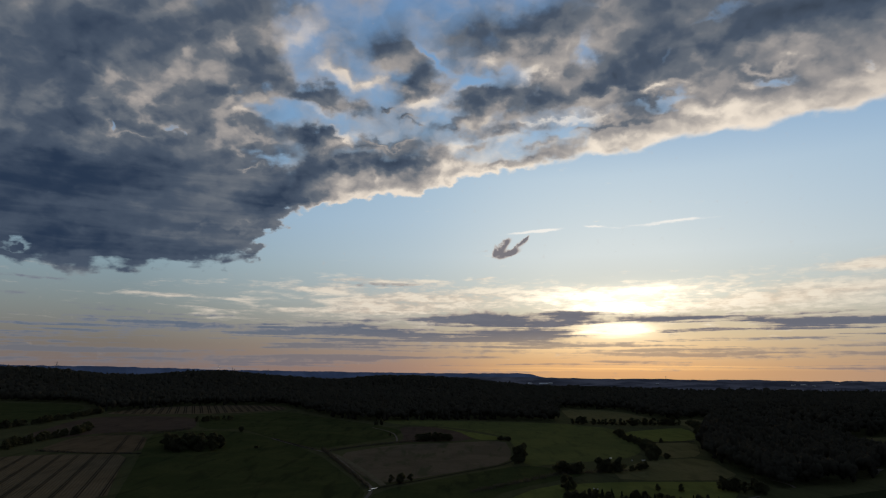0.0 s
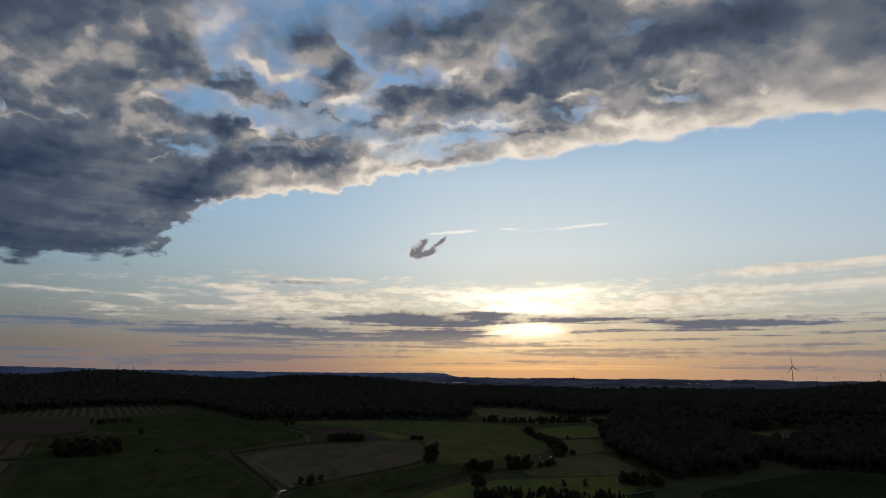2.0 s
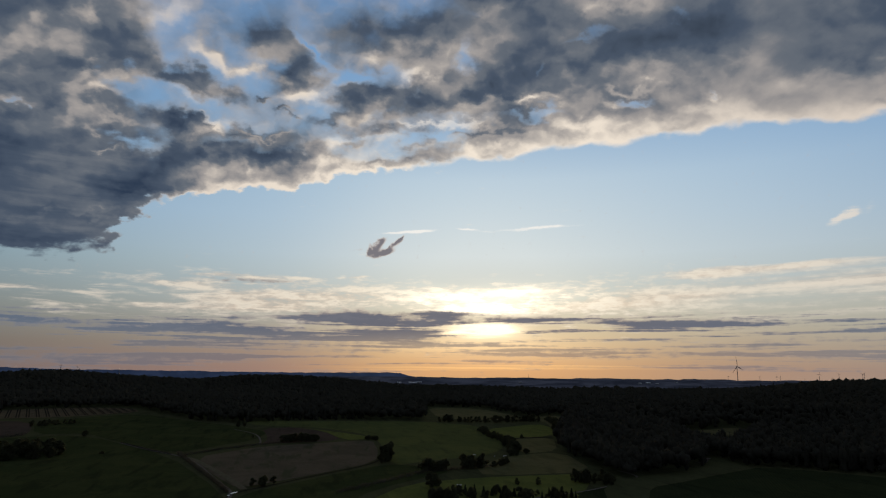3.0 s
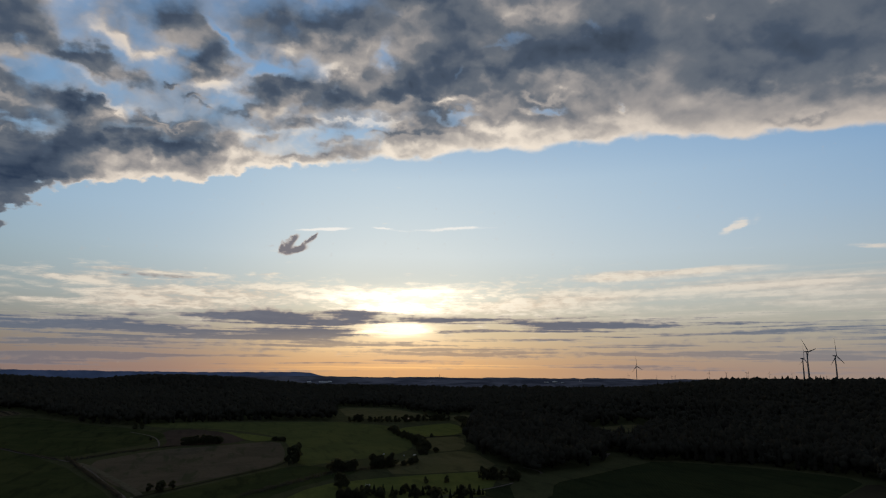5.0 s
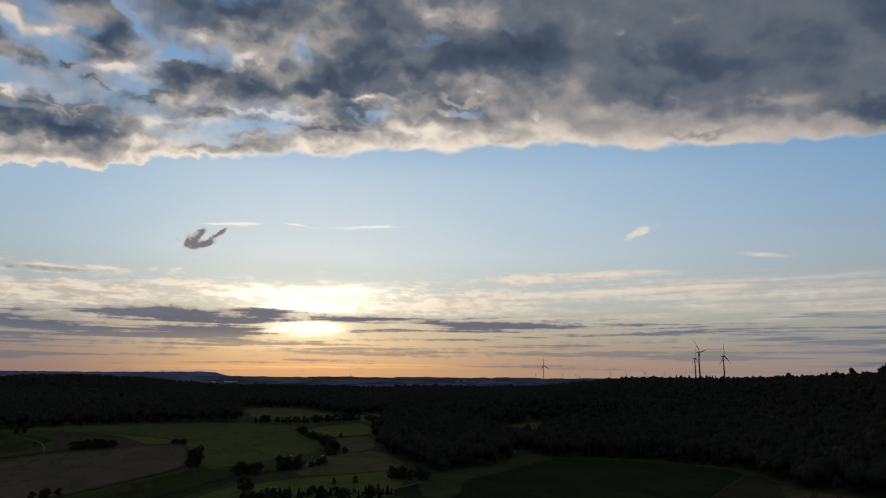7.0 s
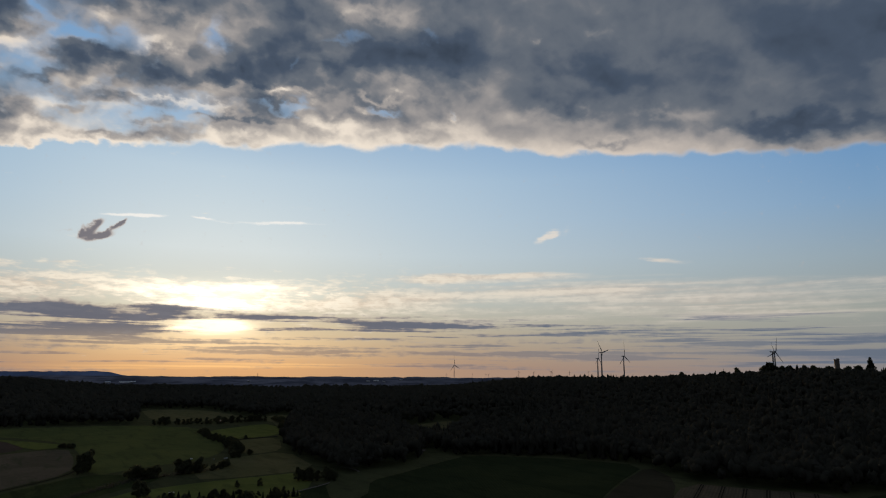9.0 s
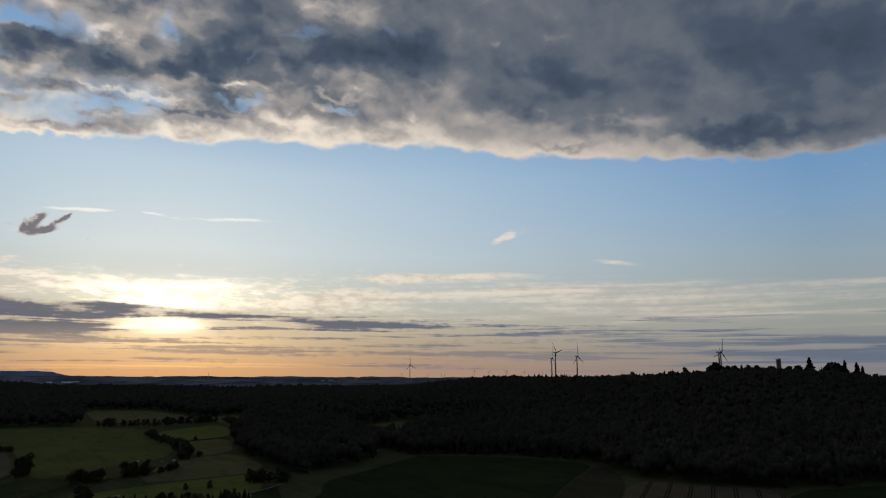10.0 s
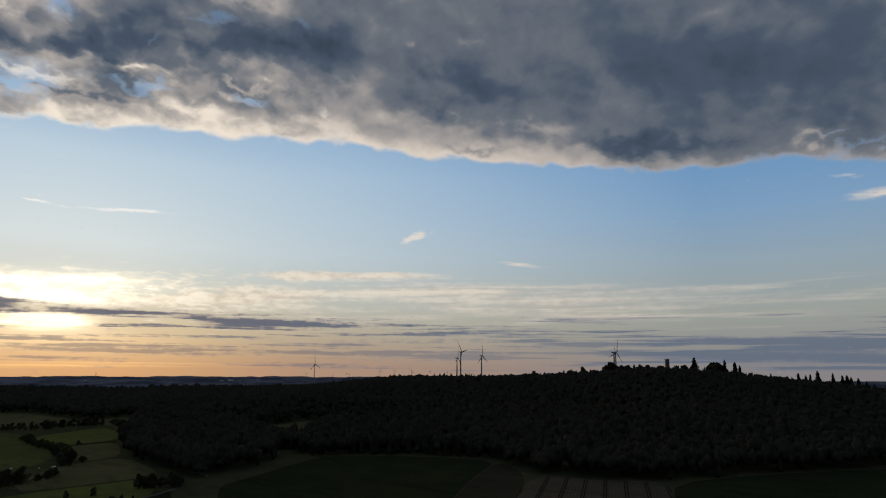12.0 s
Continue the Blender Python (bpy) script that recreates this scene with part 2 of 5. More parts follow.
WEST_VEILS = [(-8.4, 7.8, 3, 0.3, 0.8), (-3.3, 7.7, 4.1, 0.31, 0.6), (-11.3, 7, 3, 0.25, 0.6), (3.4, 8, 1.5, 0.2, 0.7), (0.8, 6.2, 7.1, 0.71, 0.6),
         (-6.8, 5.8, 4.5, 0.6, 0.55), (13.9, 6.6, 5.3, 0.59, 0.55), (19.6, 6.8, 5, 0.43, 0.5), (18.1, 5.3, 5.5, 0.39, 0.5),
         (-23.8, 5.9, 3.4, 0.23, 0.7), (-15.1, 4.9, 7.6, 0.24, 0.5), (-4.2, 5.1, 5.1, 0.4, 0.5), (34.3, 8.4, 6, 0.35, 0.6),
         (41.5, 8.4, 4.7, 0.29, 0.6), (35.9, 9, 6.9, 0.2, 0.5)]
EAST_VEILS = [(40.4, 8.1, 8.1, 0.4, 0.7), (49.2, 6.9, 10.2, 0.6, 0.65), (58.3, 5.6, 9.8, 0.6, 0.6), (60.7, 4.6, 6.7, 0.3, 0.5),
         (65.5, 6.7, 6.9, 0.39, 0.3), (76.2, 5.6, 5.5, 0.3, 0.2), (26.9, 5.7, 4.9, 0.54, 0.7), (32.8, 6.3, 4.4, 0.43, 0.6),
         (34, 7.9, 2.9, 0.3, 0.6), (28.6, 2.5, 6.3, 0.35, 0.4)]


def make_sky():
    world = bpy.data.worlds.new("evening_sky")
    world.use_nodes = True
    scene.world = world
    g = Graph(world.node_tree)
    way = g.node("ShaderNodeTexCoord").outputs["Generated"]
    parts = g.node("ShaderNodeSeparateXYZ")
    g.put(parts.inputs[0], way)
    x, y, z = parts.outputs
    az = g.math("MULTIPLY", g.math("ARCTAN2", x, y), 57.29578)
    el = g.math("MULTIPLY", g.math("ARCSINE", z), 57.29578)
    sa, ca, se, ce = math.sin(radians(SUN_AZ)), math.cos(radians(SUN_AZ)), math.sin(radians(SUN_EL)), math.cos(radians(SUN_EL))
    dot = g.math("MULTIPLY_ADD", x, sa * ce, g.math("MULTIPLY_ADD", y, ca * ce, g.math("MULTIPLY", z, se)))
    off = g.math("MULTIPLY", g.math("ARCCOSINE", g.math("MINIMUM", dot, 0.999999)), 57.29578)  # degrees from the sun

    # clear air: warm towards the sun and the horizon, blue above
    up = g.math("MULTIPLY", el, 1 / 40)
    warm = g.ramp(up, [(0.0, linear(190, 150, 112)), (0.03, linear(192, 161, 124)), (0.08, linear(197, 182, 153)), (0.15, linear(194, 199, 190)),
                       (0.25, linear(205, 216, 219)), (0.42, linear(194, 212, 223)), (0.58, linear(144, 178, 210)), (0.9, linear(112, 152, 198))])
    rosy = g.ramp(up, [(0.0, linear(156, 128, 117)), (0.03, linear(160, 139, 127)), (0.08, linear(170, 161, 148)), (0.15, linear(190, 196, 192)),
                       (0.25, linear(194, 209, 217)), (0.42, linear(182, 205, 221)), (0.58, linear(142, 176, 209)), (0.9, linear(112, 152, 198))])
    near = g.mix(g.math("ADD", g.span(az, 8.0, -6.0), g.span(az, 24.0, 40.0, 0.0, 0.45)), warm, rosy)
    west = g.ramp(up, [(0.0, linear(118, 105, 104)), (0.05, linear(115, 109, 104)), (0.12, linear(124, 132, 132)), (0.22, linear(130, 154, 166)),
                       (0.33, linear(128, 161, 190)), (0.45, linear(114, 153, 190)), (0.65, linear(106, 146, 188)), (0.9, linear(92, 130, 176))])
    east = g.ramp(up, [(0.0, linear(132, 128, 130)), (0.05, linear(138, 139, 138)), (0.12, linear(152, 157, 152)), (0.22, linear(144, 162, 174)),
                       (0.33, linear(124, 157, 189)), (0.45, linear(104, 146, 189)), (0.65, linear(98, 140, 188)), (0.9, linear(84, 124, 174))])
    side = g.mix(g.span(az, -10.0, 30.0), west, east)
    reach = g.math("MULTIPLY", off, g.span(az, 18.0, 40.0, 1.0, 0.77))  # the warm air reaches farther to the north
    clear = g.mix(g.span(reach, 7.0, 42.0, smooth=False), near, side)
    # the far side of the sky is dusky
    clear = g.mix(g.span(off, 60.0, 150.0, 0.0, 0.85), clear, linear(70, 80, 100))
    air = g.node("ShaderNodeTexSky")
    air.sky_type, air.sun_disc, air.sun_elevation, air.sun_rotation = "NISHITA", False, radians(SUN_EL), radians(SUN_AZ)
    clear = g.mix(0.003, clear, air.outputs[0])
    # coordinates on the cloud layer, and shapes bent by turbulence
    flat = g.math("DIVIDE", 1.0, g.math("ADD", g.math("MAXIMUM", z, 0.0), 0.55))
    dx, dy = g.math("MULTIPLY", x, flat), g.math("MULTIPLY", y, flat)
    deck_at = g.join(dx, dy, 0.3)
    bend = g.node("ShaderNodeSeparateColor")
    g.put(bend.inputs[0], g.noise(deck_at, 22.0, 4.0, 0.5, 0.0, True))
    az_w = g.math("MULTIPLY_ADD", g.math("SUBTRACT", bend.outputs[0], 0.5), 5.5, az)
    el_w = g.math("MULTIPLY_ADD", g.math("SUBTRACT", bend.outputs[1], 0.5), 4.0, el)
    low_at = g.join(g.math("MULTIPLY", az, 0.09), g.math("MULTIPLY", el, 0.75), 1.7)
    low_bend = g.node("ShaderNodeSeparateColor")
    g.put(low_bend.inputs[0], g.noise(low_at, 1.9, 6.0, 0.6, 0.0, True))
    shift, lift = g.math("SUBTRACT", low_bend.outputs[0], 0.5), g.math("SUBTRACT", low_bend.outputs[1], 0.5)
    az_l, el_l = g.math("MULTIPLY_ADD", shift, 5.0, az), g.math("MULTIPLY_ADD", lift, 0.9, el)
    tiny = g.node("ShaderNodeSeparateColor")
    g.put(tiny.inputs[0], g.noise(way, 45.0, 5.0, 0.6, 0.0, True))
    az_s = g.math("MULTIPLY_ADD", g.math("SUBTRACT", tiny.outputs[0], 0.5), 1.3, az)
    el_s = g.math("MULTIPLY_ADD", g.math("SUBTRACT", tiny.outputs[1], 0.5), 0.4, el)

    # the sun's glow, broken into shape by the thin cloud before it
    wide = g.math("POWER", 2.718, g.math("MULTIPLY", off, -1 / 8.0))
    shine = g.math("MULTIPLY_ADD", wide, 0.06, g.patches(az_l, el_l, GLOW))
    orb = g.patches(az_l, el_l, ORB)
    clear = g.mix(1.0, clear, g.mix(g.math("MULTIPLY_ADD", shine, 0.3, orb), (0, 0, 0, 1), (1.0, 0.86, 0.62, 1)), "ADD")

    line = g.patches(az_l, g.math("MULTIPLY_ADD", lift, 0.25, el), GLEAM)
    clear = g.mix(1.0, clear, g.mix(g.math("MULTIPLY", line, 0.26), (0, 0, 0, 1), (1.0, 0.62, 0.16, 1)), "ADD")

    # light on cloud: cream near the sun, cooler away from it
    lit = g.mix(g.span(off, 5.0, 50.0), linear(242, 229, 208), linear(214, 203, 190))

    # low thin veils
    fine = g.noise(low_at, 2.6, 7.0, 0.62, 0.4)
    mottle = g.noise(g.join(g.math("MULTIPLY", az, 0.25), el, 4.0), 1.5, 6.0, 0.6, 0.3)
    belt = g.math("MULTIPLY", g.span(el, 1.5, 4.5), g.span(el, 9.0, 7.0))
    belt = g.math("MULTIPLY", belt, g.math("MULTIPLY", g.span(az, -34.0, -8.0, 0.25, 1.0), g.span(az, 50.0, 80.0, 1.0, 0.75)))
    lumps = g.math("SUBTRACT", g.noise(g.join(g.math("MULTIPLY", az, 0.4), el, 9.0), 2.3, 5.0, 0.55, 0.4), 0.5)
    drawn = g.noise(g.join(g.math("MULTIPLY", az, 0.05), g.math("MULTIPLY_ADD", az, -0.012, g.math("MULTIPLY", el, 1.1)), 3.0), 1.6, 5.0, 0.5, 0.4)  # long drawn-out veils
    patchy = g.math("ADD", g.math("SUBTRACT", fine, 0.5), g.math("MULTIPLY", g.math("SUBTRACT", mottle, 0.5), 0.8))
    eastern = g.span(az, 22.0, 38.0)
    grain = g.math("MULTIPLY_ADD", g.math("SUBTRACT", g.math("MULTIPLY_ADD", g.math("SUBTRACT", drawn, 0.5), 1.1, g.math("MULTIPLY", patchy, 0.3)), patchy), eastern, patchy)
    veil = g.math("MULTIPLY_ADD", belt, 0.86, g.patches(az_l, el_l, WEST_VEILS + EAST_VEILS, -0.55))
    veil = g.math("MULTIPLY_ADD", g.math("MULTIPLY", lumps, g.span(off, 32.0, 10.0, 0.1, 1.0)), 1.8, veil)
    veil = g.span(g.math("MULTIPLY_ADD", grain, g.span(az, 22.0, 40.0, 2.6, 1.5), veil), 0.0, 1.2, 0.0, 0.86)
    wisp = g.span(g.math("MULTIPLY", g.slants(az_s, el_s, WISPS), g.math("MULTIPLY_ADD", patchy, 2.6, 1.0)), 0.14, 0.85, 0.0, 0.95)
    thin = g.span(g.math("MULTIPLY_ADD", lumps, 0.8, grain), -0.25, 0.2)
    crisp = g.mix(g.span(off, 8.0, 40.0), linear(243, 240, 234), linear(214, 206, 196))
    lit = g.mix(thin, g.mix(g.span(off, 4.0, 34.0), linear(216, 186, 158), linear(194, 182, 170)), lit)
    bright = g.mix(1.0, lit, g.mix(shine, (0, 0, 0, 1), (1.0, 0.88, 0.66, 1)), "ADD")
    sky = g.mix(wisp, g.mix(veil, clear, bright), crisp)

    # low grey banks and streaks
    lines = g.noise(g.join(g.math("MULTIPLY", az, 0.045), g.math("MULTIPLY", el, 1.5), 7.0), 1.7, 7.0, 0.6, 0.3)
    low = g.math("MULTIPLY", g.span(el, -1.0, 0.6), g.span(el, 6.0, 3.0))
    bank = g.math("MULTIPLY_ADD", grain, 0.9, g.patches(az_l, g.math("MULTIPLY_ADD", lift, 0.5, el), BANKS + STREAKS + WEST_STREAKS, -0.26))
    bank = g.math("MULTIPLY_ADD", lumps, g.span(az, 44.0, 60.0, 1.7, 0.5), g.math("MULTIPLY_ADD", g.math("MINIMUM", orb, 1.0), -0.9, bank))
    bank = g.math("SUBTRACT", bank, g.span(el, 7.6, 8.8, 0.0, 2.0))
    sheet = g.math("MULTIPLY", g.math("MULTIPLY", g.span(az, -18.0, -8.0), g.span(az, 14.0, 5.0)), g.math("MULTIPLY", g.span(el, 0.8, 2.2), g.span(el, 5.6, 4.2)))
    bank = g.math("MULTIPLY_ADD", sheet, 0.1, bank)
    bank = g.math("ADD", bank, g.math("MULTIPLY", g.span(lines, 0.44, 0.66, 0.0, 1.15), low))
    scrap = g.math("MULTIPLY_ADD", g.math("SUBTRACT", g.noise(way, 90.0, 5.0, 0.6), 0.5), 1.5, g.slants(az_s, el_s, SCRAPS, -0.27))
    grey = g.mix(g.span(off, 3.0, 40.0), linear(156, 142, 134), linear(118, 122, 134))
    dark = g.mix(g.span(off, 3.0, 40.0), linear(90, 93, 109), linear(94, 106, 124))
    strong = g.math("MAXIMUM", g.span(el, 1.2, 3.7, 0.5, 0.92), g.span(az, 50.0, 66.0, 0.0, 0.86))
    sky = g.mix(g.math("MULTIPLY", g.span(bank, 0.0, 0.8), strong), sky, g.mix(g.span(bank, 0.4, 1.0), grey, dark))

    sky = g.mix(g.span(scrap, -0.1, 0.6, 0.0, 0.92), sky, g.mix(g.span(scrap, 0.15, 0.85), linear(190, 176, 167), linear(112, 106, 112)))

    # the deck: closed to the west and north, broken in between, with a sunward edge
    where = g.math("MULTIPLY_ADD", az_w, 1 / 130, 40 / 130, clamp=True)
    edge = g.math("MULTIPLY", g.ramp(where, [((a + 40) / 130, (e / 40, e / 40, e / 40, 1)) for a, e in EDGE]), 40.0)
    above = g.math("SUBTRACT", g.math("MULTIPLY_ADD", g.math("SUBTRACT", el_w, el), g.span(az, 8.0, 20.0, 0.6, 0.35), el), edge)  # degrees over the deck's edge
    shreds = g.math("SUBTRACT", g.noise(g.join(g.math("MULTIPLY", az, 0.1), g.math("MULTIPLY", el, 0.7), 6.0), 1.4, 4.0, 0.5, 0.5), 0.5)
    above = g.math("MULTIPLY_ADD", g.math("MULTIPLY", shreds, g.span(az, -10.0, -15.0)), 2.2, above)
    soft = g.noise(deck_at, 6.5, 5.0, 0.5, 0.4)

    def relief(at):
        """Billows with hanging wisps between them."""
        n = g.node("ShaderNodeTexVoronoi")
        n.voronoi_dimensions, n.feature, n.normalize = "2D", "F1", True
        for key, v in (("Vector", at), ("Scale", 13.0), ("Detail", 2.0), ("Roughness", 0.42), ("Lacunarity", 2.3)):
            g.put(n.inputs[key], v)
        heap = g.math("MULTIPLY_ADD", n.outputs["Distance"], -1.0, 0.45)
        return g.math("MULTIPLY_ADD", heap, 0.55, g.math("SUBTRACT", g.noise(at, 12.0, 4.0, 0.44, 0.3), 0.5))

    curl = g.node("ShaderNodeVectorMath")
    curl.operation = "MULTIPLY_ADD"
    g.put(curl.inputs[0], g.noise(deck_at, 30.0, 4.0, 0.55, 0.0, True)), g.put(curl.inputs[1], (0.035, 0.035, 0.0)), g.put(curl.inputs[2], deck_at)
    aside = g.vector("ADD", curl.outputs[0], (0.02 * sa, 0.02 * ca, 0.0))
    heaps = relief(curl.outputs[0])
    facing = g.math("SUBTRACT", heaps, relief(aside))

    closed = g.math("MAXIMUM", g.span(az_w, -13.0, -18.0), g.span(az_w, 9.0, 19.0))
    body = g.math("MULTIPLY_ADD", closed, 0.75, 0.02)
    lumps_total, dip = g.slants(az_w, el_w, WEST_MASS + PUFFS + BITS, body, (SUN_AZ, SUN_EL))
    fringe = g.math("MULTIPLY", g.span(above, 2.2, 0.3), g.span(az, -16.0, -12.0))  # thin bright cloud along the edge
    mass = g.math("MULTIPLY_ADD", g.slants(az_w, el_w, GAPS + EAST_GAPS), 1.1, g.math("MULTIPLY_ADD", fringe, 0.45, g.math("MINIMUM", lumps_total, 0.85)))
    rag = g.math("MULTIPLY_ADD", g.math("SUBTRACT", soft, 0.5), 0.5, g.math("MULTIPLY", heaps, g.span(az, 14.0, 30.0, 1.0, 0.7)))
    thick = g.math("ADD", mass, rag)
    brink = g.math("MULTIPLY_ADD", heaps, g.span(az, 8.0, 24.0, 1.2, 0.7), above)
    thick = g.math("MULTIPLY_ADD", g.span(brink, 1.5, -1.1), -2.3, thick)
    cover = g.span(thick, -0.25, 0.62)
    cover = g.math("MAXIMUM", cover, g.math("MULTIPLY", g.math("MULTIPLY", closed, g.span(brink, 0.3, 1.5)), g.span(soft, 0.3, 0.6, 0.15, 0.45)))

    bright = g.math("MULTIPLY_ADD", g.span(thick, 0.0, 0.7), g.math("MULTIPLY_ADD", closed, 0.1, -0.26), g.math("MULTIPLY_ADD", closed, -0.1, 0.68))
    bright = g.math("MULTIPLY_ADD", dip, 0.5, bright)
    bank_low = g.math("MULTIPLY", g.span(az_w, -9.0, -18.0), g.span(el_w, 18.5, 16.0))
    calm = g.math("MULTIPLY", g.span(az, 14.0, 50.0, 1.0, 0.35), g.math("MULTIPLY_ADD", bank_low, -0.6, 1.0))  # smoother towards the north and in the low bank
    bright = g.math("MULTIPLY_ADD", bank_low, -0.13, g.math("MULTIPLY_ADD", g.math("MULTIPLY", shreds, bank_low), 0.6, bright))
    bright = g.math("MULTIPLY_ADD", g.math("MULTIPLY", facing, calm), 1.3, bright)
    bright = g.math("MULTIPLY_ADD", g.math("SUBTRACT", soft, 0.5), g.math("MULTIPLY_ADD", bank_low, 0.4, -0.8), bright)
    bright = g.math("MULTIPLY_ADD", g.math("MULTIPLY", heaps, calm), -0.3, bright)
    shore = g.math("MULTIPLY", g.math("POWER", 2.718, g.math("MULTIPLY", g.math("MAXIMUM", above, 0.0), -0.55)), g.math("MULTIPLY", g.span(az, -16.0, -11.0), g.span(az, 52.0, 72.0, 0.74, 0.28)))
    bright = g.math("ADD", bright, shore)
    bright = g.math("MULTIPLY_ADD", g.slants(az_w, el_w, WEST_LIT + MORE_LIT + EAST_LIT), g.math("MULTIPLY_ADD", facing, 1.5, 1.0), bright)
    bright = g.math("MULTIPLY_ADD", g.slants(az_w, el_w, DARKS), -1.0, bright)
    bright = g.math("MULTIPLY_ADD", g.slants(az_w, el_w, EAST_DARKS), -1.9, bright)
    bright = g.math("ADD", bright, g.math("ADD", g.span(az, -16.0, -27.0, 0.0, -0.1), g.math("SUBTRACT", g.span(az, 6.0, 16.0, 0.0, 0.07), g.span(az, 40.0, 65.0, 0.0, 0.15))))
    far_off = g.span(off, 8.0, 46.0)
    top = g.mix(far_off, linear(246, 233, 216), linear(206, 194, 183))
    deep = g.mix(g.span(az, -22.0, 20.0), linear(40, 55, 77), linear(52, 62, 76))
    tone = g.mix(g.span(bright, -0.2, 0.24), deep, linear(72, 84, 101))
    tone = g.mix(g.span(bright, 0.18, 0.46), tone, linear(101, 108, 118))
    tone = g.mix(g.span(bright, 0.42, 0.72), tone, linear(152, 148, 147))
    tone = g.mix(g.span(bright, 0.64, 1.2), tone, top)
    tone = g.mix(g.span(off, 62.0, 120.0, 0.0, 0.85), tone, linear(78, 84, 94))
    sky = g.mix(cover, sky, tone)

    out = g.node("ShaderNodeBackground")
    g.put(out.inputs[0], sky), g.put(out.inputs[1], 1.0)
    end = g.node("ShaderNodeOutputWorld")
    g.put(end.inputs[0], out.outputs[0])


make_sky()
lamp = bpy.data.lights.new("low_sun", "SUN")
lamp.energy, lamp.angle, lamp.color = 1.15, radians(10), (1.0, 0.72, 0.45)
sun = new("low_sun", lamp)
toward = Vector((math.sin(radians(SUN_AZ)) * math.cos(radians(SUN_EL)), math.cos(radians(SUN_AZ)) * math.cos(radians(SUN_EL)), math.sin(radians(SUN_EL))))
sun.rotation_mode = "QUATERNION"
sun.rotation_quaternion = toward.to_track_quat("Z", "Y")


# ---- materials ----
def material(name, build, rough=0.9, sheen=0.0):
    m = bpy.data.materials.new(name)
    m.use_nodes = True
    g = Graph(m.node_tree)
    colour, bump = build(g)
    b = g.node("ShaderNodeBsdfPrincipled")
    g.put(b.inputs["Base Color"], colour)
    b.inputs["Roughness"].default_value = rough
    b.inputs["Specular IOR Level"].default_value = 0.3 if rough < 0.6 else sheen
    if bump is not None:
        n = g.node("ShaderNodeBump")
        n.inputs["Strength"].default_value = 0.6
        n.inputs["Distance"].default_value = 0.3
        g.put(n.inputs["Height"], bump)
        g.put(b.inputs["Normal"], n.outputs[0])
    end = g.node("ShaderNodeOutputMaterial")
    g.put(end.inputs[0], b.outputs[0])
    return m


def foliage(name, build):
    """Leaves: matt, and part of the light goes through them."""
    m = bpy.data.materials.new(name)
    m.use_nodes = True
    g = Graph(m.node_tree)
    colour, _ = build(g)
    front, back, both = g.node("ShaderNodeBsdfDiffuse"), g.node("ShaderNodeBsdfTranslucent"), g.node("ShaderNodeMixShader")
    g.put(front.inputs[0], colour), g.put(back.inputs[0], colour)
    both.inputs[0].default_value = 0.42
    g.put(both.inputs[1], front.outputs[0]), g.put(both.inputs[2], back.outputs[0])
    end = g.node("ShaderNodeOutputMaterial")
    g.put(end.inputs[0], both.outputs[0])
    return m


def turf(a, b, c, rows_along=None, gap=3.0):
    """Grass or crop: two scales of patches, and drilled rows where rows_along (degrees) is given."""
    def build(g):
        at = g.node("ShaderNodeTexCoord").outputs["Object"]
        big, small = g.noise(at, 0.014, 5.0, 0.62, 0.8), g.noise(at, 0.3, 6.0, 0.7)
        stretch = g.node("ShaderNodeMapping")
        g.put(stretch.inputs[0], at)
        stretch.inputs["Rotation"].default_value = (0, 0, radians(65))
        stretch.inputs["Scale"].default_value = (1.0, 0.22, 1.0)
        swath = g.noise(stretch.outputs[0], 0.07, 4.0, 0.6, 0.5)  # mown swaths and wetter ground
        col = g.mix(g.span(big, 0.38, 0.62), a, b)
        col = g.mix(g.span(swath, 0.5, 0.68, 0.0, 0.75), col, c)
        col = g.mix(g.span(small, 0.45, 0.75, 0.0, 0.65), col, c)
        bump = small
        if rows_along is not None:
            turn = g.node("ShaderNodeMapping")
            g.put(turn.inputs[0], at)
            turn.inputs["Rotation"].default_value = (0, 0, radians(rows_along))
            wave = g.node("ShaderNodeTexWave")
            g.put(wave.inputs["Vector"], turn.outputs[0])
            for key, v in (("Scale", 0.314 / gap), ("Distortion", 0.6), ("Detail", 3.0), ("Detail Scale", 0.6)):
                wave.inputs[key].default_value = v
            col = g.mix(g.math("MULTIPLY", wave.outputs["Fac"], 0.12), col, c)
            bump = g.math("ADD", small, wave.outputs["Fac"])
        return col, bump
    return build


def leafy(a, b, c):
    def build(g):
        at = g.node("ShaderNodeTexCoord").outputs["Object"]
        geo = g.node("ShaderNodeNewGeometry").outputs["Random Per Island"]
        small = g.noise(at, 0.9, 4.0, 0.7)
        col = g.mix(geo, a, b)
        return g.mix(g.span(small, 0.4, 0.7, 0.0, 0.7), col, c), small
    return build


def plain(a, b, scale=0.5):
    def build(g):
        at = g.node("ShaderNodeTexCoord").outputs["Object"]
        n = g.noise(at, scale, 6.0, 0.65)
        return g.mix(g.span(n, 0.3, 0.7), a, b), n
    return build


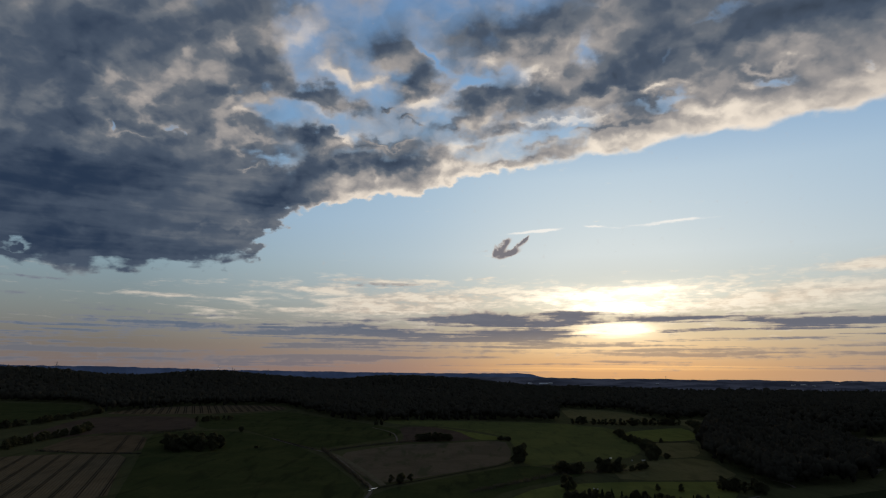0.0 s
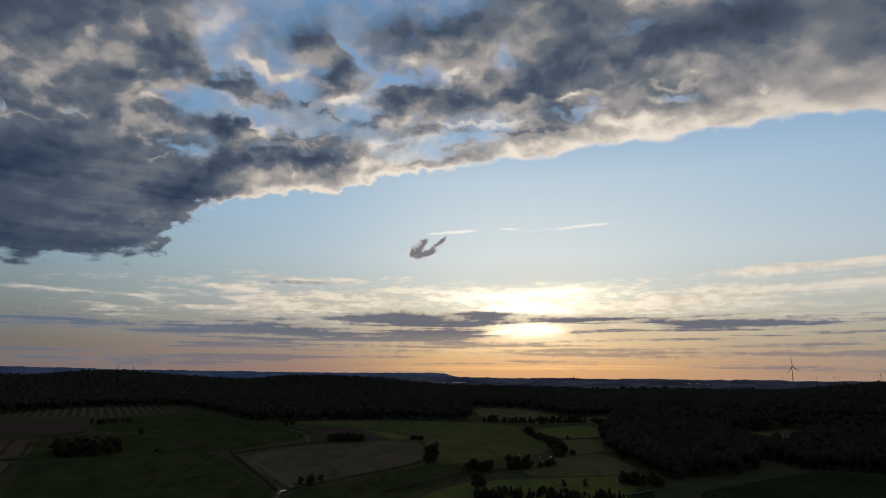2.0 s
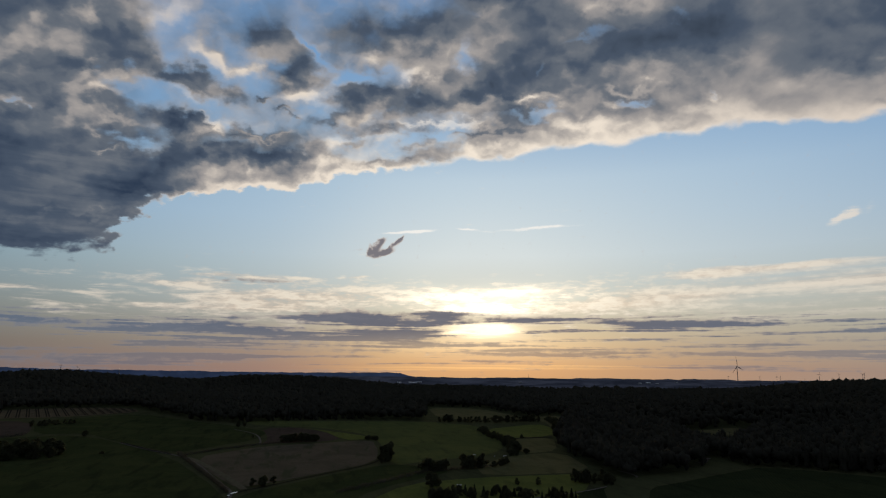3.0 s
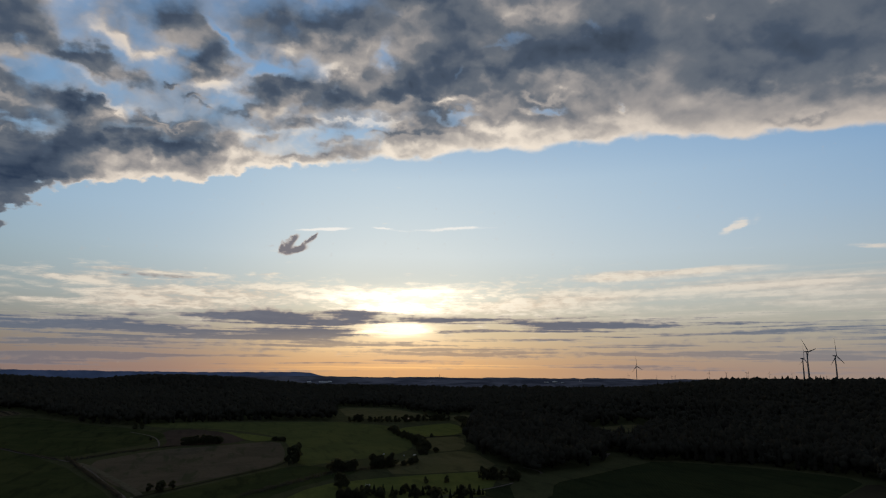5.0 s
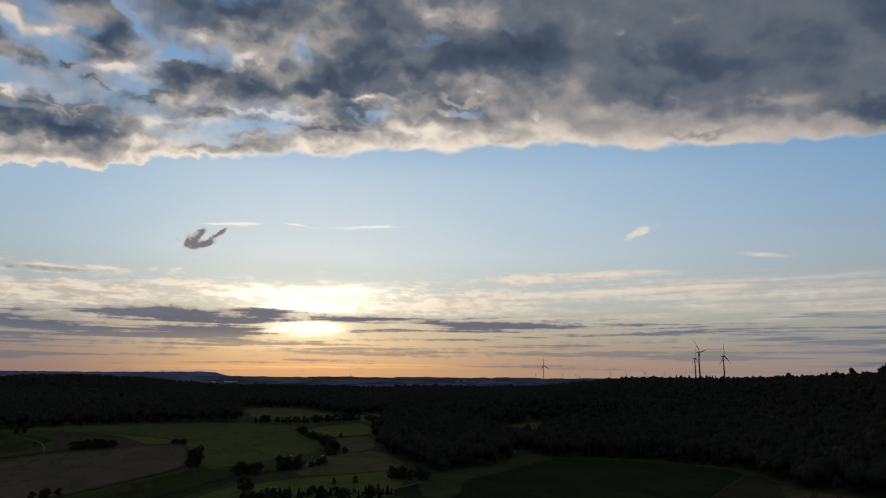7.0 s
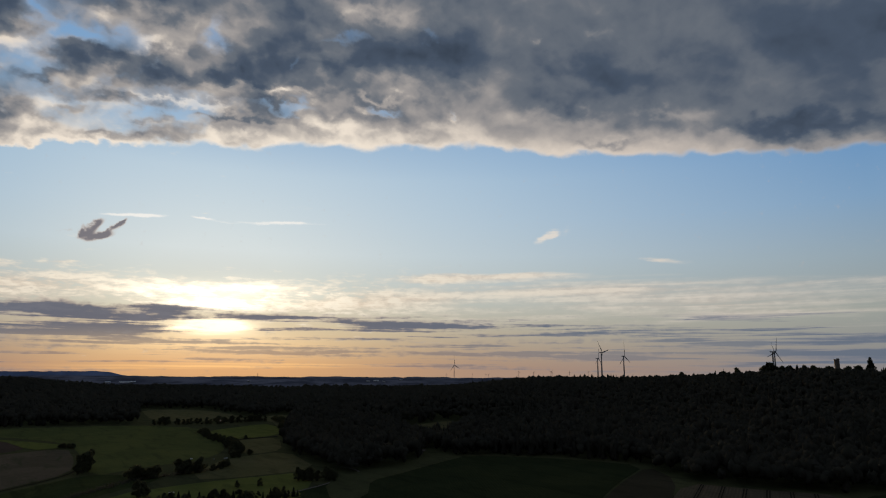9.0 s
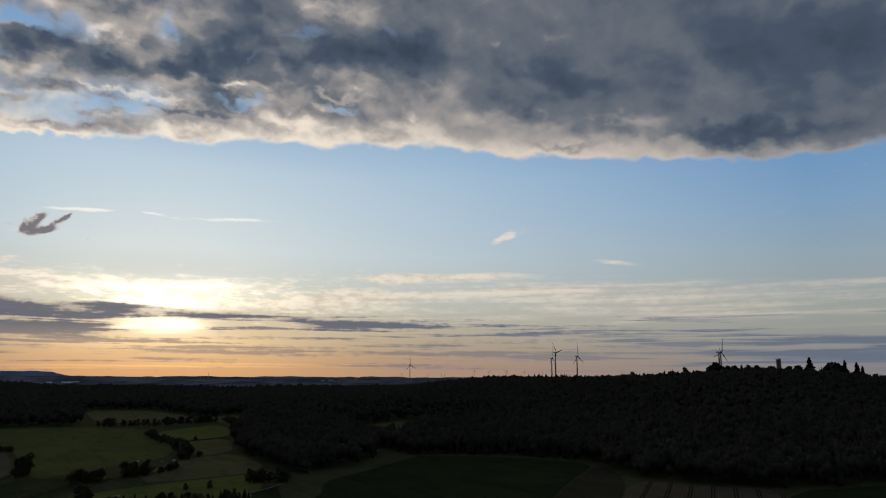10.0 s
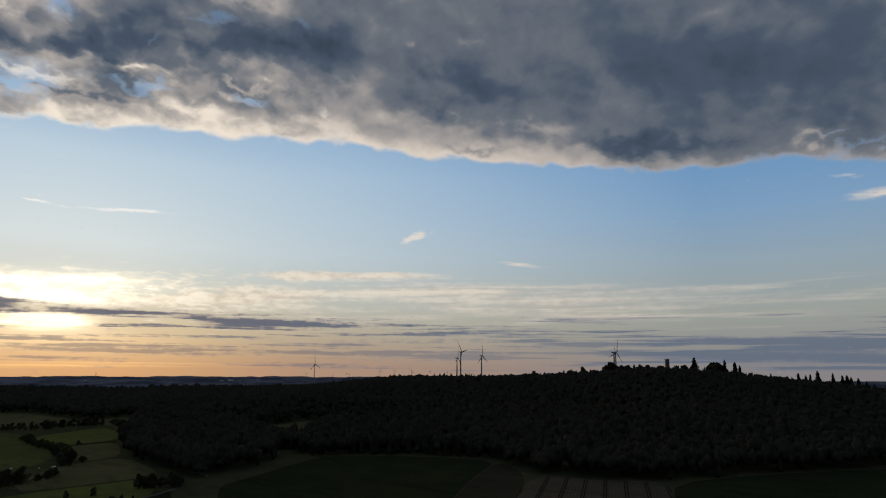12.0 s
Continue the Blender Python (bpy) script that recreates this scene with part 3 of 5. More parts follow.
MEADOW = material("meadow_grass", turf((0.066, 0.07, 0.034, 1), (0.08, 0.082, 0.04, 1), (0.046, 0.048, 0.026, 1)))
GRASS = material("pasture_grass", turf((0.042, 0.053, 0.021, 1), (0.058, 0.066, 0.026, 1), (0.028, 0.033, 0.016, 1)))
# green of the slope fields, with the shade put into the colour
DIM_FIELD = material("dim_green_field", turf((0.03, 0.038, 0.018, 1), (0.038, 0.046, 0.021, 1), (0.021, 0.026, 0.013, 1), 30.0, 3.0))
# sunward fields (these three and FALLOW): colours raised to stand in for glare
VALLEY = material("valley_grass", turf((0.088, 0.101, 0.037, 1), (0.109, 0.12, 0.042, 1), (0.066, 0.074, 0.031, 1)))
LUSH = material("fresh_grass", turf((0.108, 0.125, 0.037, 1), (0.134, 0.149, 0.044, 1), (0.084, 0.094, 0.032, 1)))
WEEDY = material("rough_grass", turf((0.112, 0.108, 0.05, 1), (0.134, 0.122, 0.06, 1), (0.081, 0.078, 0.038, 1)))
STUBBLE = material("stubble", turf((0.1, 0.078, 0.05, 1), (0.12, 0.092, 0.058, 1), (0.07, 0.052, 0.034, 1), 20.0, 4.0))
GRAIN = material("ripe_grain", turf((0.12, 0.096, 0.06, 1), (0.14, 0.11, 0.07, 1), (0.085, 0.068, 0.044, 1), -21.0, 3.0))
# ripe grain with other rows, darkened in colour for the dimmer slope
DIM_GRAIN = material("dim_grain", turf((0.1, 0.082, 0.055, 1), (0.116, 0.094, 0.063, 1), (0.07, 0.058, 0.04, 1), 62.0, 3.0))
SOIL = material("harrowed_soil", turf((0.075, 0.058, 0.045, 1), (0.092, 0.069, 0.053, 1), (0.052, 0.04, 0.032, 1), 75.0, 5.0))
FALLOW = material("fallow_land", turf((0.101, 0.083, 0.058, 1), (0.127, 0.102, 0.072, 1), (0.06, 0.066, 0.035, 1)))
# fallow land again, darkened: the slope's dim light is in the colour
DIM_FALLOW = material("dim_fallow", turf((0.05, 0.044, 0.029, 1), (0.06, 0.052, 0.034, 1), (0.034, 0.032, 0.02, 1), -35.0, 6.0))
RUT = material("wheel_rut", plain((0.03, 0.027, 0.02, 1), (0.042, 0.036, 0.026, 1)))
TRACK = material("gravel_track", plain((0.12, 0.108, 0.09, 1), (0.16, 0.14, 0.12, 1)))
MARGIN = material("dry_grass_margin", plain((0.1, 0.092, 0.06, 1), (0.14, 0.125, 0.085, 1), 0.25))
LEAF = foliage("broadleaf_foliage", leafy((0.082, 0.088, 0.05, 1), (0.115, 0.115, 0.062, 1), (0.06, 0.064, 0.042, 1)))
WOODS = foliage("forest_canopy", leafy((0.073, 0.071, 0.057, 1), (0.084, 0.08, 0.06, 1), (0.068, 0.066, 0.054, 1)))
NEEDLE = foliage("conifer_needles", leafy((0.04, 0.05, 0.034, 1), (0.064, 0.072, 0.044, 1), (0.03, 0.036, 0.026, 1)))
BARK = material("bark", plain((0.06, 0.045, 0.035, 1), (0.1, 0.08, 0.06, 1), 3.0))
STEEL = material("white_coated_steel", plain((0.22, 0.225, 0.23, 1), (0.27, 0.27, 0.27, 1), 0.2), 0.62)
MASONRY = material("old_masonry", plain((0.16, 0.135, 0.115, 1), (0.23, 0.195, 0.165, 1), 0.8))
FILM = material("white_plastic_film", plain((0.78, 0.8, 0.8, 1), (0.85, 0.86, 0.86, 1), 2.0), 0.3)
ROOF = material("pale_sheet_roof", plain((0.68, 0.7, 0.72, 1), (0.76, 0.78, 0.8, 1), 0.1), 0.4)

WALL = material("pale_plaster", plain((0.3, 0.3, 0.3, 1), (0.4, 0.4, 0.4, 1), 0.3))
DARK = material("dark_opening", plain((0.02, 0.02, 0.025, 1), (0.035, 0.035, 0.04, 1), 0.5), 0.5)
GALVANISED = material("galvanised_steel", plain((0.2, 0.2, 0.21, 1), (0.28, 0.28, 0.29, 1), 0.5), 0.5)
WATER = material("standing_water", plain((0.02, 0.025, 0.03, 1), (0.03, 0.035, 0.04, 1), 0.3), 0.03)
WATER.node_tree.nodes["Principled BSDF"].inputs["Specular IOR Level"].default_value = 0.9


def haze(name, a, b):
    """Far-off land: the blue shine of the air between is put in as glow."""
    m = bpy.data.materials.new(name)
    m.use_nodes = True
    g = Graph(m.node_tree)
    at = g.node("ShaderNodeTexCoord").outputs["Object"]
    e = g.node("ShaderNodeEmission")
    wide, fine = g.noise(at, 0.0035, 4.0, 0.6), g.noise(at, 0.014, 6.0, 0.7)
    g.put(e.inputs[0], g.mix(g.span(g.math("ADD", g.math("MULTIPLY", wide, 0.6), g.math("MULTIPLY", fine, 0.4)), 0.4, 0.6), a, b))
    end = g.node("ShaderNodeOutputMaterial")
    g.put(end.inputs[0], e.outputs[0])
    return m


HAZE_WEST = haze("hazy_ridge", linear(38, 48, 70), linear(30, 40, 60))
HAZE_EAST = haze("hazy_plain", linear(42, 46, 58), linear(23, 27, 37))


# ---- lie of the land ----
# ground height: gentle valley with wooded hills. (azimuth, distance, height, spread across, spread along)
HILLS = [(-37, 3500, 73, 280, 630), (-31.5, 3500, 39, 182, 630), (-26.5, 3500, 28, 182, 630), (-21, 3500, 52, 182, 630), (-16.5, 3500, 41, 182, 630),
         (-11.5, 3500, 25, 154, 630), (-6, 3570, 41, 125, 420), (-2, 3570, 42, 125, 420), (2, 3570, 29, 125, 420), (7, 3430, 4, 182, 420), (13, 3290, 8, 210, 420), (42.5, 2660, 45, 237, 532), (49, 2450, 24, 237, 532), (56, 2240, 46, 224, 532),
         (61.5, 2100, 22, 168, 503), (66, 2100, 46, 168, 503), (71, 2029, 34, 168, 503), (77, 2029, 31, 182, 503), (84, 2029, 25, 224, 503),
         (30, 4400, 46, 2600, 500), (-12, 4600, 32, 1500, 420), (75, 4400, 46, 1500, 500), (-22, 1610, 13, 461, 461), (36, 1414, 28, 154, 118)]


def height(x, y):
    h = 0.0
    for a, r, top, across, along in HILLS:
        s, c = math.sin(radians(a)), math.cos(radians(a))
        u, v = (x * c - y * s) / across, (x * s + y * c - r) / along
        h = h + top * np.exp(-0.5 * (u * u + v * v))
    return h


def link(name, mesh, mat, label="", category="", kind="", group="", parent=None):
    mesh.materials.append(mat)
    ob = new(name, mesh)
    if parent is not None:
        ob.parent = parent
    return tagged(ob, label, category, group, kind)


def mesh_of(name, verts, faces):
    me = bpy.data.meshes.new(name)
    me.from_pydata([tuple(v) for v in verts], [], [tuple(f) for f in faces])
    me.update()
    return me


def make_ground():
    """One sheet out to the horizon, finer where it is near."""
    rings = np.concatenate([np.linspace(0, 420, 15)[1:], np.linspace(420, 2100, 71)[1:], np.linspace(2100, 4900, 71)[1:]])
    turns = np.radians(np.arange(0, 360, 1.5))
    verts, n = [(0.0, 0.0, 0.0)], len(turns)
    for r in rings:
        xs, ys = r * np.sin(turns), r * np.cos(turns)
        zs = height(xs, ys) - 0.0
        verts += list(zip(xs, ys, zs))
    verts[0] = (0.0, 0.0, float(height(0.0, 0.0)))
    faces = [(0, 1 + (i + 1) % n, 1 + i) for i in range(n)]
    for k in range(len(rings) - 1):
        a, b = 1 + k * n, 1 + (k + 1) * n
        faces += [(a + i, a + (i + 1) % n, b + (i + 1) % n, b + i) for i in range(n)]
    me = mesh_of("ground", verts, faces)
    for p in me.polygons:
        p.use_smooth = True
    return link("ground", me, MEADOW, "dusky green grassland of a wide rolling valley", "ground", "structure")


make_ground()


def drape(name, outline, mat, lift, step, parent=None, **tags):
    """A flat outline cut into a grid and laid on the land."""
    bm = bmesh.new()
    bm.faces.new([bm.verts.new((x, y, 0)) for x, y in outline])
    for axis in (0, 1):
        lo, hi = min(p[axis] for p in outline), max(p[axis] for p in outline)
        for k in range(1, int((hi - lo) / step) + 1):
            at, no = [0, 0, 0], [0, 0, 0]
            at[axis], no[axis] = lo + k * step, 1
            bmesh.ops.bisect_plane(bm, geom=bm.verts[:] + bm.edges[:] + bm.faces[:], plane_co=at, plane_no=no)
    for v in bm.verts:
        v.co.z = float(height(v.co.x, v.co.y)) + lift
    bm.normal_update()
    if bm.faces and sum(f.normal.z for f in bm.faces) < 0:
        bmesh.ops.reverse_faces(bm, faces=bm.faces[:])
    me = bpy.data.meshes.new(name)
    bm.to_mesh(me)
    bm.free()
    return link(name, me, mat, parent=parent, **tags)


def rounded(points, times=2):
    """The outline with its corners cut softer."""
    for _ in range(times):
        out = []
        for (ax, ay), (bx, by) in zip(points, points[1:] + points[:1]):
            out += [(ax * 0.8 + bx * 0.2, ay * 0.8 + by * 0.2), (ax * 0.2 + bx * 0.8, ay * 0.2 + by * 0.8)]
        points = out
    return points


EDGES = {}


def field(outline, mat, label, lift=0.25):
    edge = rounded(outline, 1)
    ob = drape("field", edge, mat, lift, 25.0, label=label, category="field", kind="structure")
    EDGES[ob.name] = edge
    return ob


grain_field = field([(-560, 753), (-532, 797), (-503, 815), (-447, 825), (-391, 825), (-336, 686), (-280, 556), (-403, 549)], GRAIN, "ripe tan grain field with dark tramlines")
stubble_field = field([(-524, 848), (-554, 990), (-526, 1016), (-458, 1025), (-384, 844), (-449, 833)], STUBBLE, "tan stubble field beside a hedge")
top_field = field([(-722, 1386), (-725, 1515), (-645, 1645), (-526, 1722), (-417, 1702), (-371, 1572), (-470, 1422), (-630, 1368)], GRAIN, "pale striped grain field below a wood")
field([(-631, 965), (-706, 1289), (-620, 1345), (-494, 1322), (-420, 1116), (-451, 1086), (-540, 1044), (-570, 973)], SOIL, "reddish brown harrowed field on a slope")
field([(-456, 1026), (-444, 1071), (-336, 1106), (-169, 876), (-71, 623), (-66, 542), (-265, 535), (-336, 721)], GRASS, "broad dark green pasture")
field([(-487, 1309), (-440, 1403), (-358, 1520), (-209, 1327), (-144, 1266), (-66, 1152), (-76, 1039), (-146, 932), (-165, 900), (-262, 1011), (-342, 1131), (-413, 1116)], GRASS, "dark green pasture on a gentle slope")
field([(-140, 848), (-67, 955), (15, 988), (98, 1029), (95, 896), (80, 794), (11, 717), (-56, 652), (-70, 662)], FALLOW, "brown fallow field bounded by a hedge")
field([(-80, 1207), (-24, 1232), (32, 1145), (53, 1021), (-66, 983), (-59, 1043)], SOIL, "grey-brown crescent of bare soil")
field([(-43, 1261), (48, 1147), (99, 1068), (91, 1035), (56, 1023), (24, 1170)], LUSH, "curved strip of bright fresh grass", 0.4)
field([(-144, 1368), (21, 1369), (234, 1366), (336, 1246), (301, 1015), (273, 900), (227, 832), (148, 798), (97, 762), (106, 927), (105, 1092), (20, 1232), (-90, 1260)], VALLEY, "wide green valley meadow")
field([(336, 1869), (479, 1793), (498, 1450), (382, 1390), (286, 1450)], WEEDY, "tan-green rough pasture below the wood")
field([(435, 1428), (626, 1526), (428, 1079), (504, 1364)], WEEDY, "olive strip of pasture beside the wood")
field([(315, 1179), (462, 1282), (459, 1194), (407, 1053), (301, 1029)], LUSH, "green paddock between hedges")
field([(315, 1016), (398, 1029), (340, 865), (288, 848), (288, 907)], WEEDY, "tan mown paddock")
field([(252, 825), (343, 855), (315, 687), (185, 680), (190, 735)], WEEDY, "brownish green rough meadow")
field([(31, 536), (98, 648), (182, 673), (309, 678), (258, 587), (232, 543)], LUSH, "light green mown meadow by the stream")
field([(-63, 542), (-60, 613), (11, 694), (92, 778), (140, 749), (162, 718), (63, 624), (25, 546)], GRASS, "dark green meadow beside a field track")
field([(323, 627), (469, 700), (546, 664), (605, 580), (631, 491), (512, 435), (393, 363), (207, 556)], DIM_FIELD, "dimmed green sloping field along the wood")
field([(250, 520), (281, 600), (335, 644), (461, 697), (520, 683), (455, 653), (365, 606), (325, 588), (285, 520)], MEADOW, "olive grass strip along the wood's edge", 0.5)
field([(629, 486), (580, 413), (433, 319), (393, 361), (514, 433)], DIM_FALLOW, "brown strip of dimmed fallow land")
low_field = field([(574, 399), (595, 342), (631, 276), (518, 227), (427, 326)], DIM_GRAIN, "pale grain field with tramlines at the wood's edge")
field([(630, 273), (734, 223), (867, 134), (893, 102), (659, 78), (519, 224)], DIM_FIELD, "dimmed green field below the wooded hill")
field([(636, 1036), (728, 1021), (739, 990), (679, 951)], WEEDY, "small grassy clearing in the wood")
field([(-1310, 1789), (-953, 1722), (-827, 1511), (-753, 1207), (-773, 1065)], GRASS, "green pasture in front of a far wood")


# ---- woods ----
def inside(px, py, outline):
    hit = np.zeros(len(px), bool)
    for (ax, ay), (bx, by) in zip(outline, outline[1:] + outline[:1]):
        if ay != by:
            hit ^= ((ay > py) != (by > py)) & (px < (bx - ax) * (py - ay) / (by - ay) + ax)
    return hit


def ico(level):
    bm = bmesh.new()
    bmesh.ops.create_icosphere(bm, subdivisions=level, radius=1.0)
    v = np.array([p.co[:] for p in bm.verts])
    f = np.array([[p.index for p in q.verts] for q in bm.faces])
    bm.free()
    return v, f


BALLS = {1: ico(1), 2: ico(2)}
rng = np.random.default_rng(5)


def sprays(centres, size, rnd):
    """Loose leaf sprays: a bent four-cornered leaf mass at each centre, turned at random."""
    n = len(centres)
    a = rnd.normal(size=(n, 3))
    a /= np.linalg.norm(a, axis=1)[:, None]
    b = np.cross(a, rnd.normal(size=(n, 3)))
    b /= np.linalg.norm(b, axis=1)[:, None]
    c = np.cross(a, b)
    s = size * rnd.uniform(0.6, 1.4, n)[:, None]
    verts = np.stack([centres - a * s, centres - b * s * 0.8 + c * s * 0.3, centres + a * s, centres + b * s * 0.8 + c * s * 0.3], 1).reshape(-1, 3)
    k = np.arange(n)[:, None] * 4
    return verts, np.concatenate([k + [0, 1, 3], k + [1, 2, 3]])


def wood(name, outline, bands, label, clearings=(), mat=None, conifers=0.2):
    """Many lobed crowns over an outline. bands: nearest and farthest distance, spacing, crown radius, lobes."""
    outs_v, outs_f, base = [], [], 0
    lo, hi = np.min(outline, 0), np.max(outline, 0)
    v, f = BALLS[1]
    for r0, r1, gap, radius, lobes in bands:
        gx, gy = np.meshgrid(np.arange(lo[0], hi[0], gap), np.arange(lo[1], hi[1], gap))
        px, py = gx.ravel() + rng.uniform(-0.8, 0.8, gx.size) * gap, gy.ravel() + rng.uniform(-0.8, 0.8, gx.size) * gap
        r = np.hypot(px, py)
        keep = (r >= r0) & (r < r1)
        px, py = px[keep], py[keep]
        ok = inside(px, py, outline)
        for c in clearings:
            ok &= ~inside(px, py, c)
        px, py = px[ok], py[ok]
        n = len(px)
        if not n:
            continue
        size = radius * rng.uniform(0.6, 1.35, n)
        tall = rng.normal(22.5, 3.4, n).clip(12, 32)
        stand = np.sin(px * 0.011 + 1.3) * np.cos(py * 0.009) + 0.6 * np.sin((px + py) * 0.023)
        spire = rng.random(n) < conifers * np.clip(1 + 1.6 * stand, 0.05, 3)
        z = height(px, py)
        for k in range(lobes):
            p = v[None] * rng.uniform(0.65, 1.3, (n, len(v)))[..., None]
            turn, out = rng.uniform(0, 6.28, n), (size * rng.uniform(0.25, 0.75, n) if lobes > 1 else np.zeros(n))
            share = 1.0 if lobes == 1 else 0.68
            up = np.where(spire, 0.12 + 0.62 * (k + 0.5) / lobes, 0.5 + 0.3 * rng.random(n)) if lobes > 1 else np.where(spire, 0.55, 0.6)
            deep = tall * (np.where(spire, 0.5 / lobes + 0.16, 0.24) if lobes > 1 else np.where(spire, 0.5, 0.4))
            wide = np.where(spire, size * 0.85 * (1.0 - 0.62 * up), size * share)
            taper = np.where(spire[:, None], np.clip(0.62 - 0.55 * v[None, :, 2], 0.05, 1.2), 1.0)
            q = np.empty_like(p)
            off = np.where(spire, 0.0, out)
            q[..., 0] = (px + off * np.cos(turn))[:, None] + p[..., 0] * wide[:, None] * taper
            q[..., 1] = (py + off * np.sin(turn))[:, None] + p[..., 1] * wide[:, None] * taper
            q[..., 2] = (z + tall * np.where(spire, up + 0.08, up))[:, None] + p[..., 2] * deep[:, None]
            outs_v.append(q.reshape(-1, 3))
            outs_f.append((f[None] + (base + np.arange(n) * len(v))[:, None, None]).reshape(-1, 3))
            base += n * len(v)
            if lobes == 4 and k < 3:  # loose leaves over the nearest crowns
                pick = rng.integers(0, len(v), (n, 9))
                at = np.take_along_axis(q, pick[..., None], 1).reshape(-1, 3) + rng.normal(0, 0.5, (n * 9, 3))
                sv, sf = sprays(at, 1.1, rng)
                outs_v.append(sv), outs_f.append(sf + base)
                base += len(sv)
    verts, faces = np.concatenate(outs_v), np.concatenate(outs_f)
    me = bpy.data.meshes.new(name)
    me.vertices.add(len(verts)), me.loops.add(faces.size), me.polygons.add(len(faces))
    me.vertices.foreach_set("co", verts.astype(np.float32).ravel())
    me.loops.foreach_set("vertex_index", faces.astype(np.int32).ravel())
    me.polygons.foreach_set("loop_start", np.arange(0, faces.size, 3, dtype=np.int32))
    me.update(calc_edges=True)
    return link(name, me, mat or WOODS, label, "forest", "stuff")


def polar(a, r):
    return r * math.sin(radians(a)), r * math.cos(radians(a))


def arc(a0, a1, r, n=8):
    return [(r * math.sin(radians(a0 + (a1 - a0) * k / n)), r * math.cos(radians(a0 + (a1 - a0) * k / n))) for k in range(n + 1)]


BANDS = [(400, 1260, 9.5, 6.0, 4), (1260, 2100, 12.5, 7.6, 2), (2100, 3360, 17.0, 9.6, 1), (3360, 4900, 26.0, 13.5, 1)]
FAR = [(-1446, 1844), (-1239, 1821), (-969, 1763), (-738, 1425), (-652, 1663), (-433, 1768), (-323, 1543), (-213, 1352), (-139, 1315), (21, 1397), (245, 1396), (347, 1926), (501, 1823), (510, 1483), (636, 1546)]
NEAR_A = [(636, 1546), (431, 1079), (386, 986), (349, 871), (332, 750), (323, 676)]
NEAR_B = [(333, 650), (409, 666), (477, 714), (554, 675), (615, 588), (641, 498), (585, 419), (605, 347), (640, 279), (742, 225), (875, 136), (910, 104)]
CLEARING = [(575, 960), (637, 1044), (736, 1033), (755, 995), (634, 865), (574, 860)]
YARD = [(455, 690), (475, 715), (505, 785), (525, 775), (512, 735), (500, 700)]
HALLS_OPEN = [polar(5.5, 3950), polar(8, 3550), polar(12, 3350), polar(20, 3250), polar(27, 3250), polar(27, 4900), polar(1.5, 4900)]
wood("forest", FAR + arc(24, -42, 3900), BANDS, "dark mixed forest over low ridges beyond the fields", [HALLS_OPEN])
wood("forest", NEAR_A + NEAR_B + arc(88, 23, 3400), BANDS, "dark mixed forest covering a broad hill", [CLEARING, YARD])


# ---- wind turbines ----
def turned(points, sides=12):
    """A mesh turned round z from (radius, height) points."""
    verts, faces = [], []
    for r, z in points:
        verts += [(r * math.cos(2 * math.pi * k / sides), r * math.sin(2 * math.pi * k / sides), z) for k in range(sides)]
    for i in range(len(points) - 1):
        for k in range(sides):
            faces.append((i * sides + k, i * sides + (k + 1) % sides, (i + 1) * sides + (k + 1) % sides, (i + 1) * sides + k))
    faces += [tuple(range(sides))[::-1], tuple(range((len(points) - 1) * sides, len(points) * sides))]
    return verts, faces


def blade_mesh(length):
    verts, faces = [], []
    for t, chord, thick in ((0.0, 1.0, 1.0), (0.04, 1.0, 1.0), (0.2, 2.1, 0.45), (0.5, 1.3, 0.28), (0.8, 0.8, 0.16), (0.97, 0.4, 0.08), (1.0, 0.1, 0.03)):
        c, h = chord * length / 22, thick * length / 22
        verts += [(-0.35 * c, 0, t * length), (0.1 * c, h * 0.5, t * length), (0.65 * c, 0, t * length), (0.1 * c, -h * 0.5, t * length)]
    for i in range(6):
        faces += [(4 * i + k, 4 * i + (k + 1) % 4, 4 * i + 4 + (k + 1) % 4, 4 * i + 4 + k) for k in range(4)]
    return mesh_of("blade", verts, faces + [(3, 2, 1, 0), (24, 25, 26, 27)])


def turbine(x, y, hub, rotor, yaw, spin, label):
    root = tagged(new("wind_turbine"), label, "wind turbine", "wind turbines")
    z0 = float(height(x, y))
    root.matrix_world = pose(x, y, z0, 0, 0, yaw)
    k = hub / 140
    link("tower", mesh_of("tower", *turned([(3.6 * k, -1.0), (3.0 * k, hub * 0.5), (1.8 * k, hub - 2 * k)], 14)), STEEL, parent=root)
    body = link("nacelle", mesh_of("nacelle", *turned([(1.2 * k, -4 * k), (2.1 * k, -3 * k), (2.2 * k, 6 * k), (1.4 * k, 9 * k)], 10)), STEEL, parent=root)
    body.matrix_local = pose(0, 0, hub, -90, 0, 0)
    nose = link("hub", mesh_of("hub", *turned([(1.9 * k, 0), (1.7 * k, 2 * k), (0.5 * k, 3.6 * k)], 10)), STEEL, parent=root)
    seat = pose(0, -4 * k, hub, 90, 0, 0)
    nose.matrix_local = seat
    me = blade_mesh(rotor)
    for i in range(3):
        b = link("blade", me, STEEL, parent=nose) if i == 0 else new("blade", me)
        b.parent = nose
        b.matrix_local = seat.inverted() @ pose(0, -5.6 * k, hub, 0, spin + 120 * i, 0)
    return root


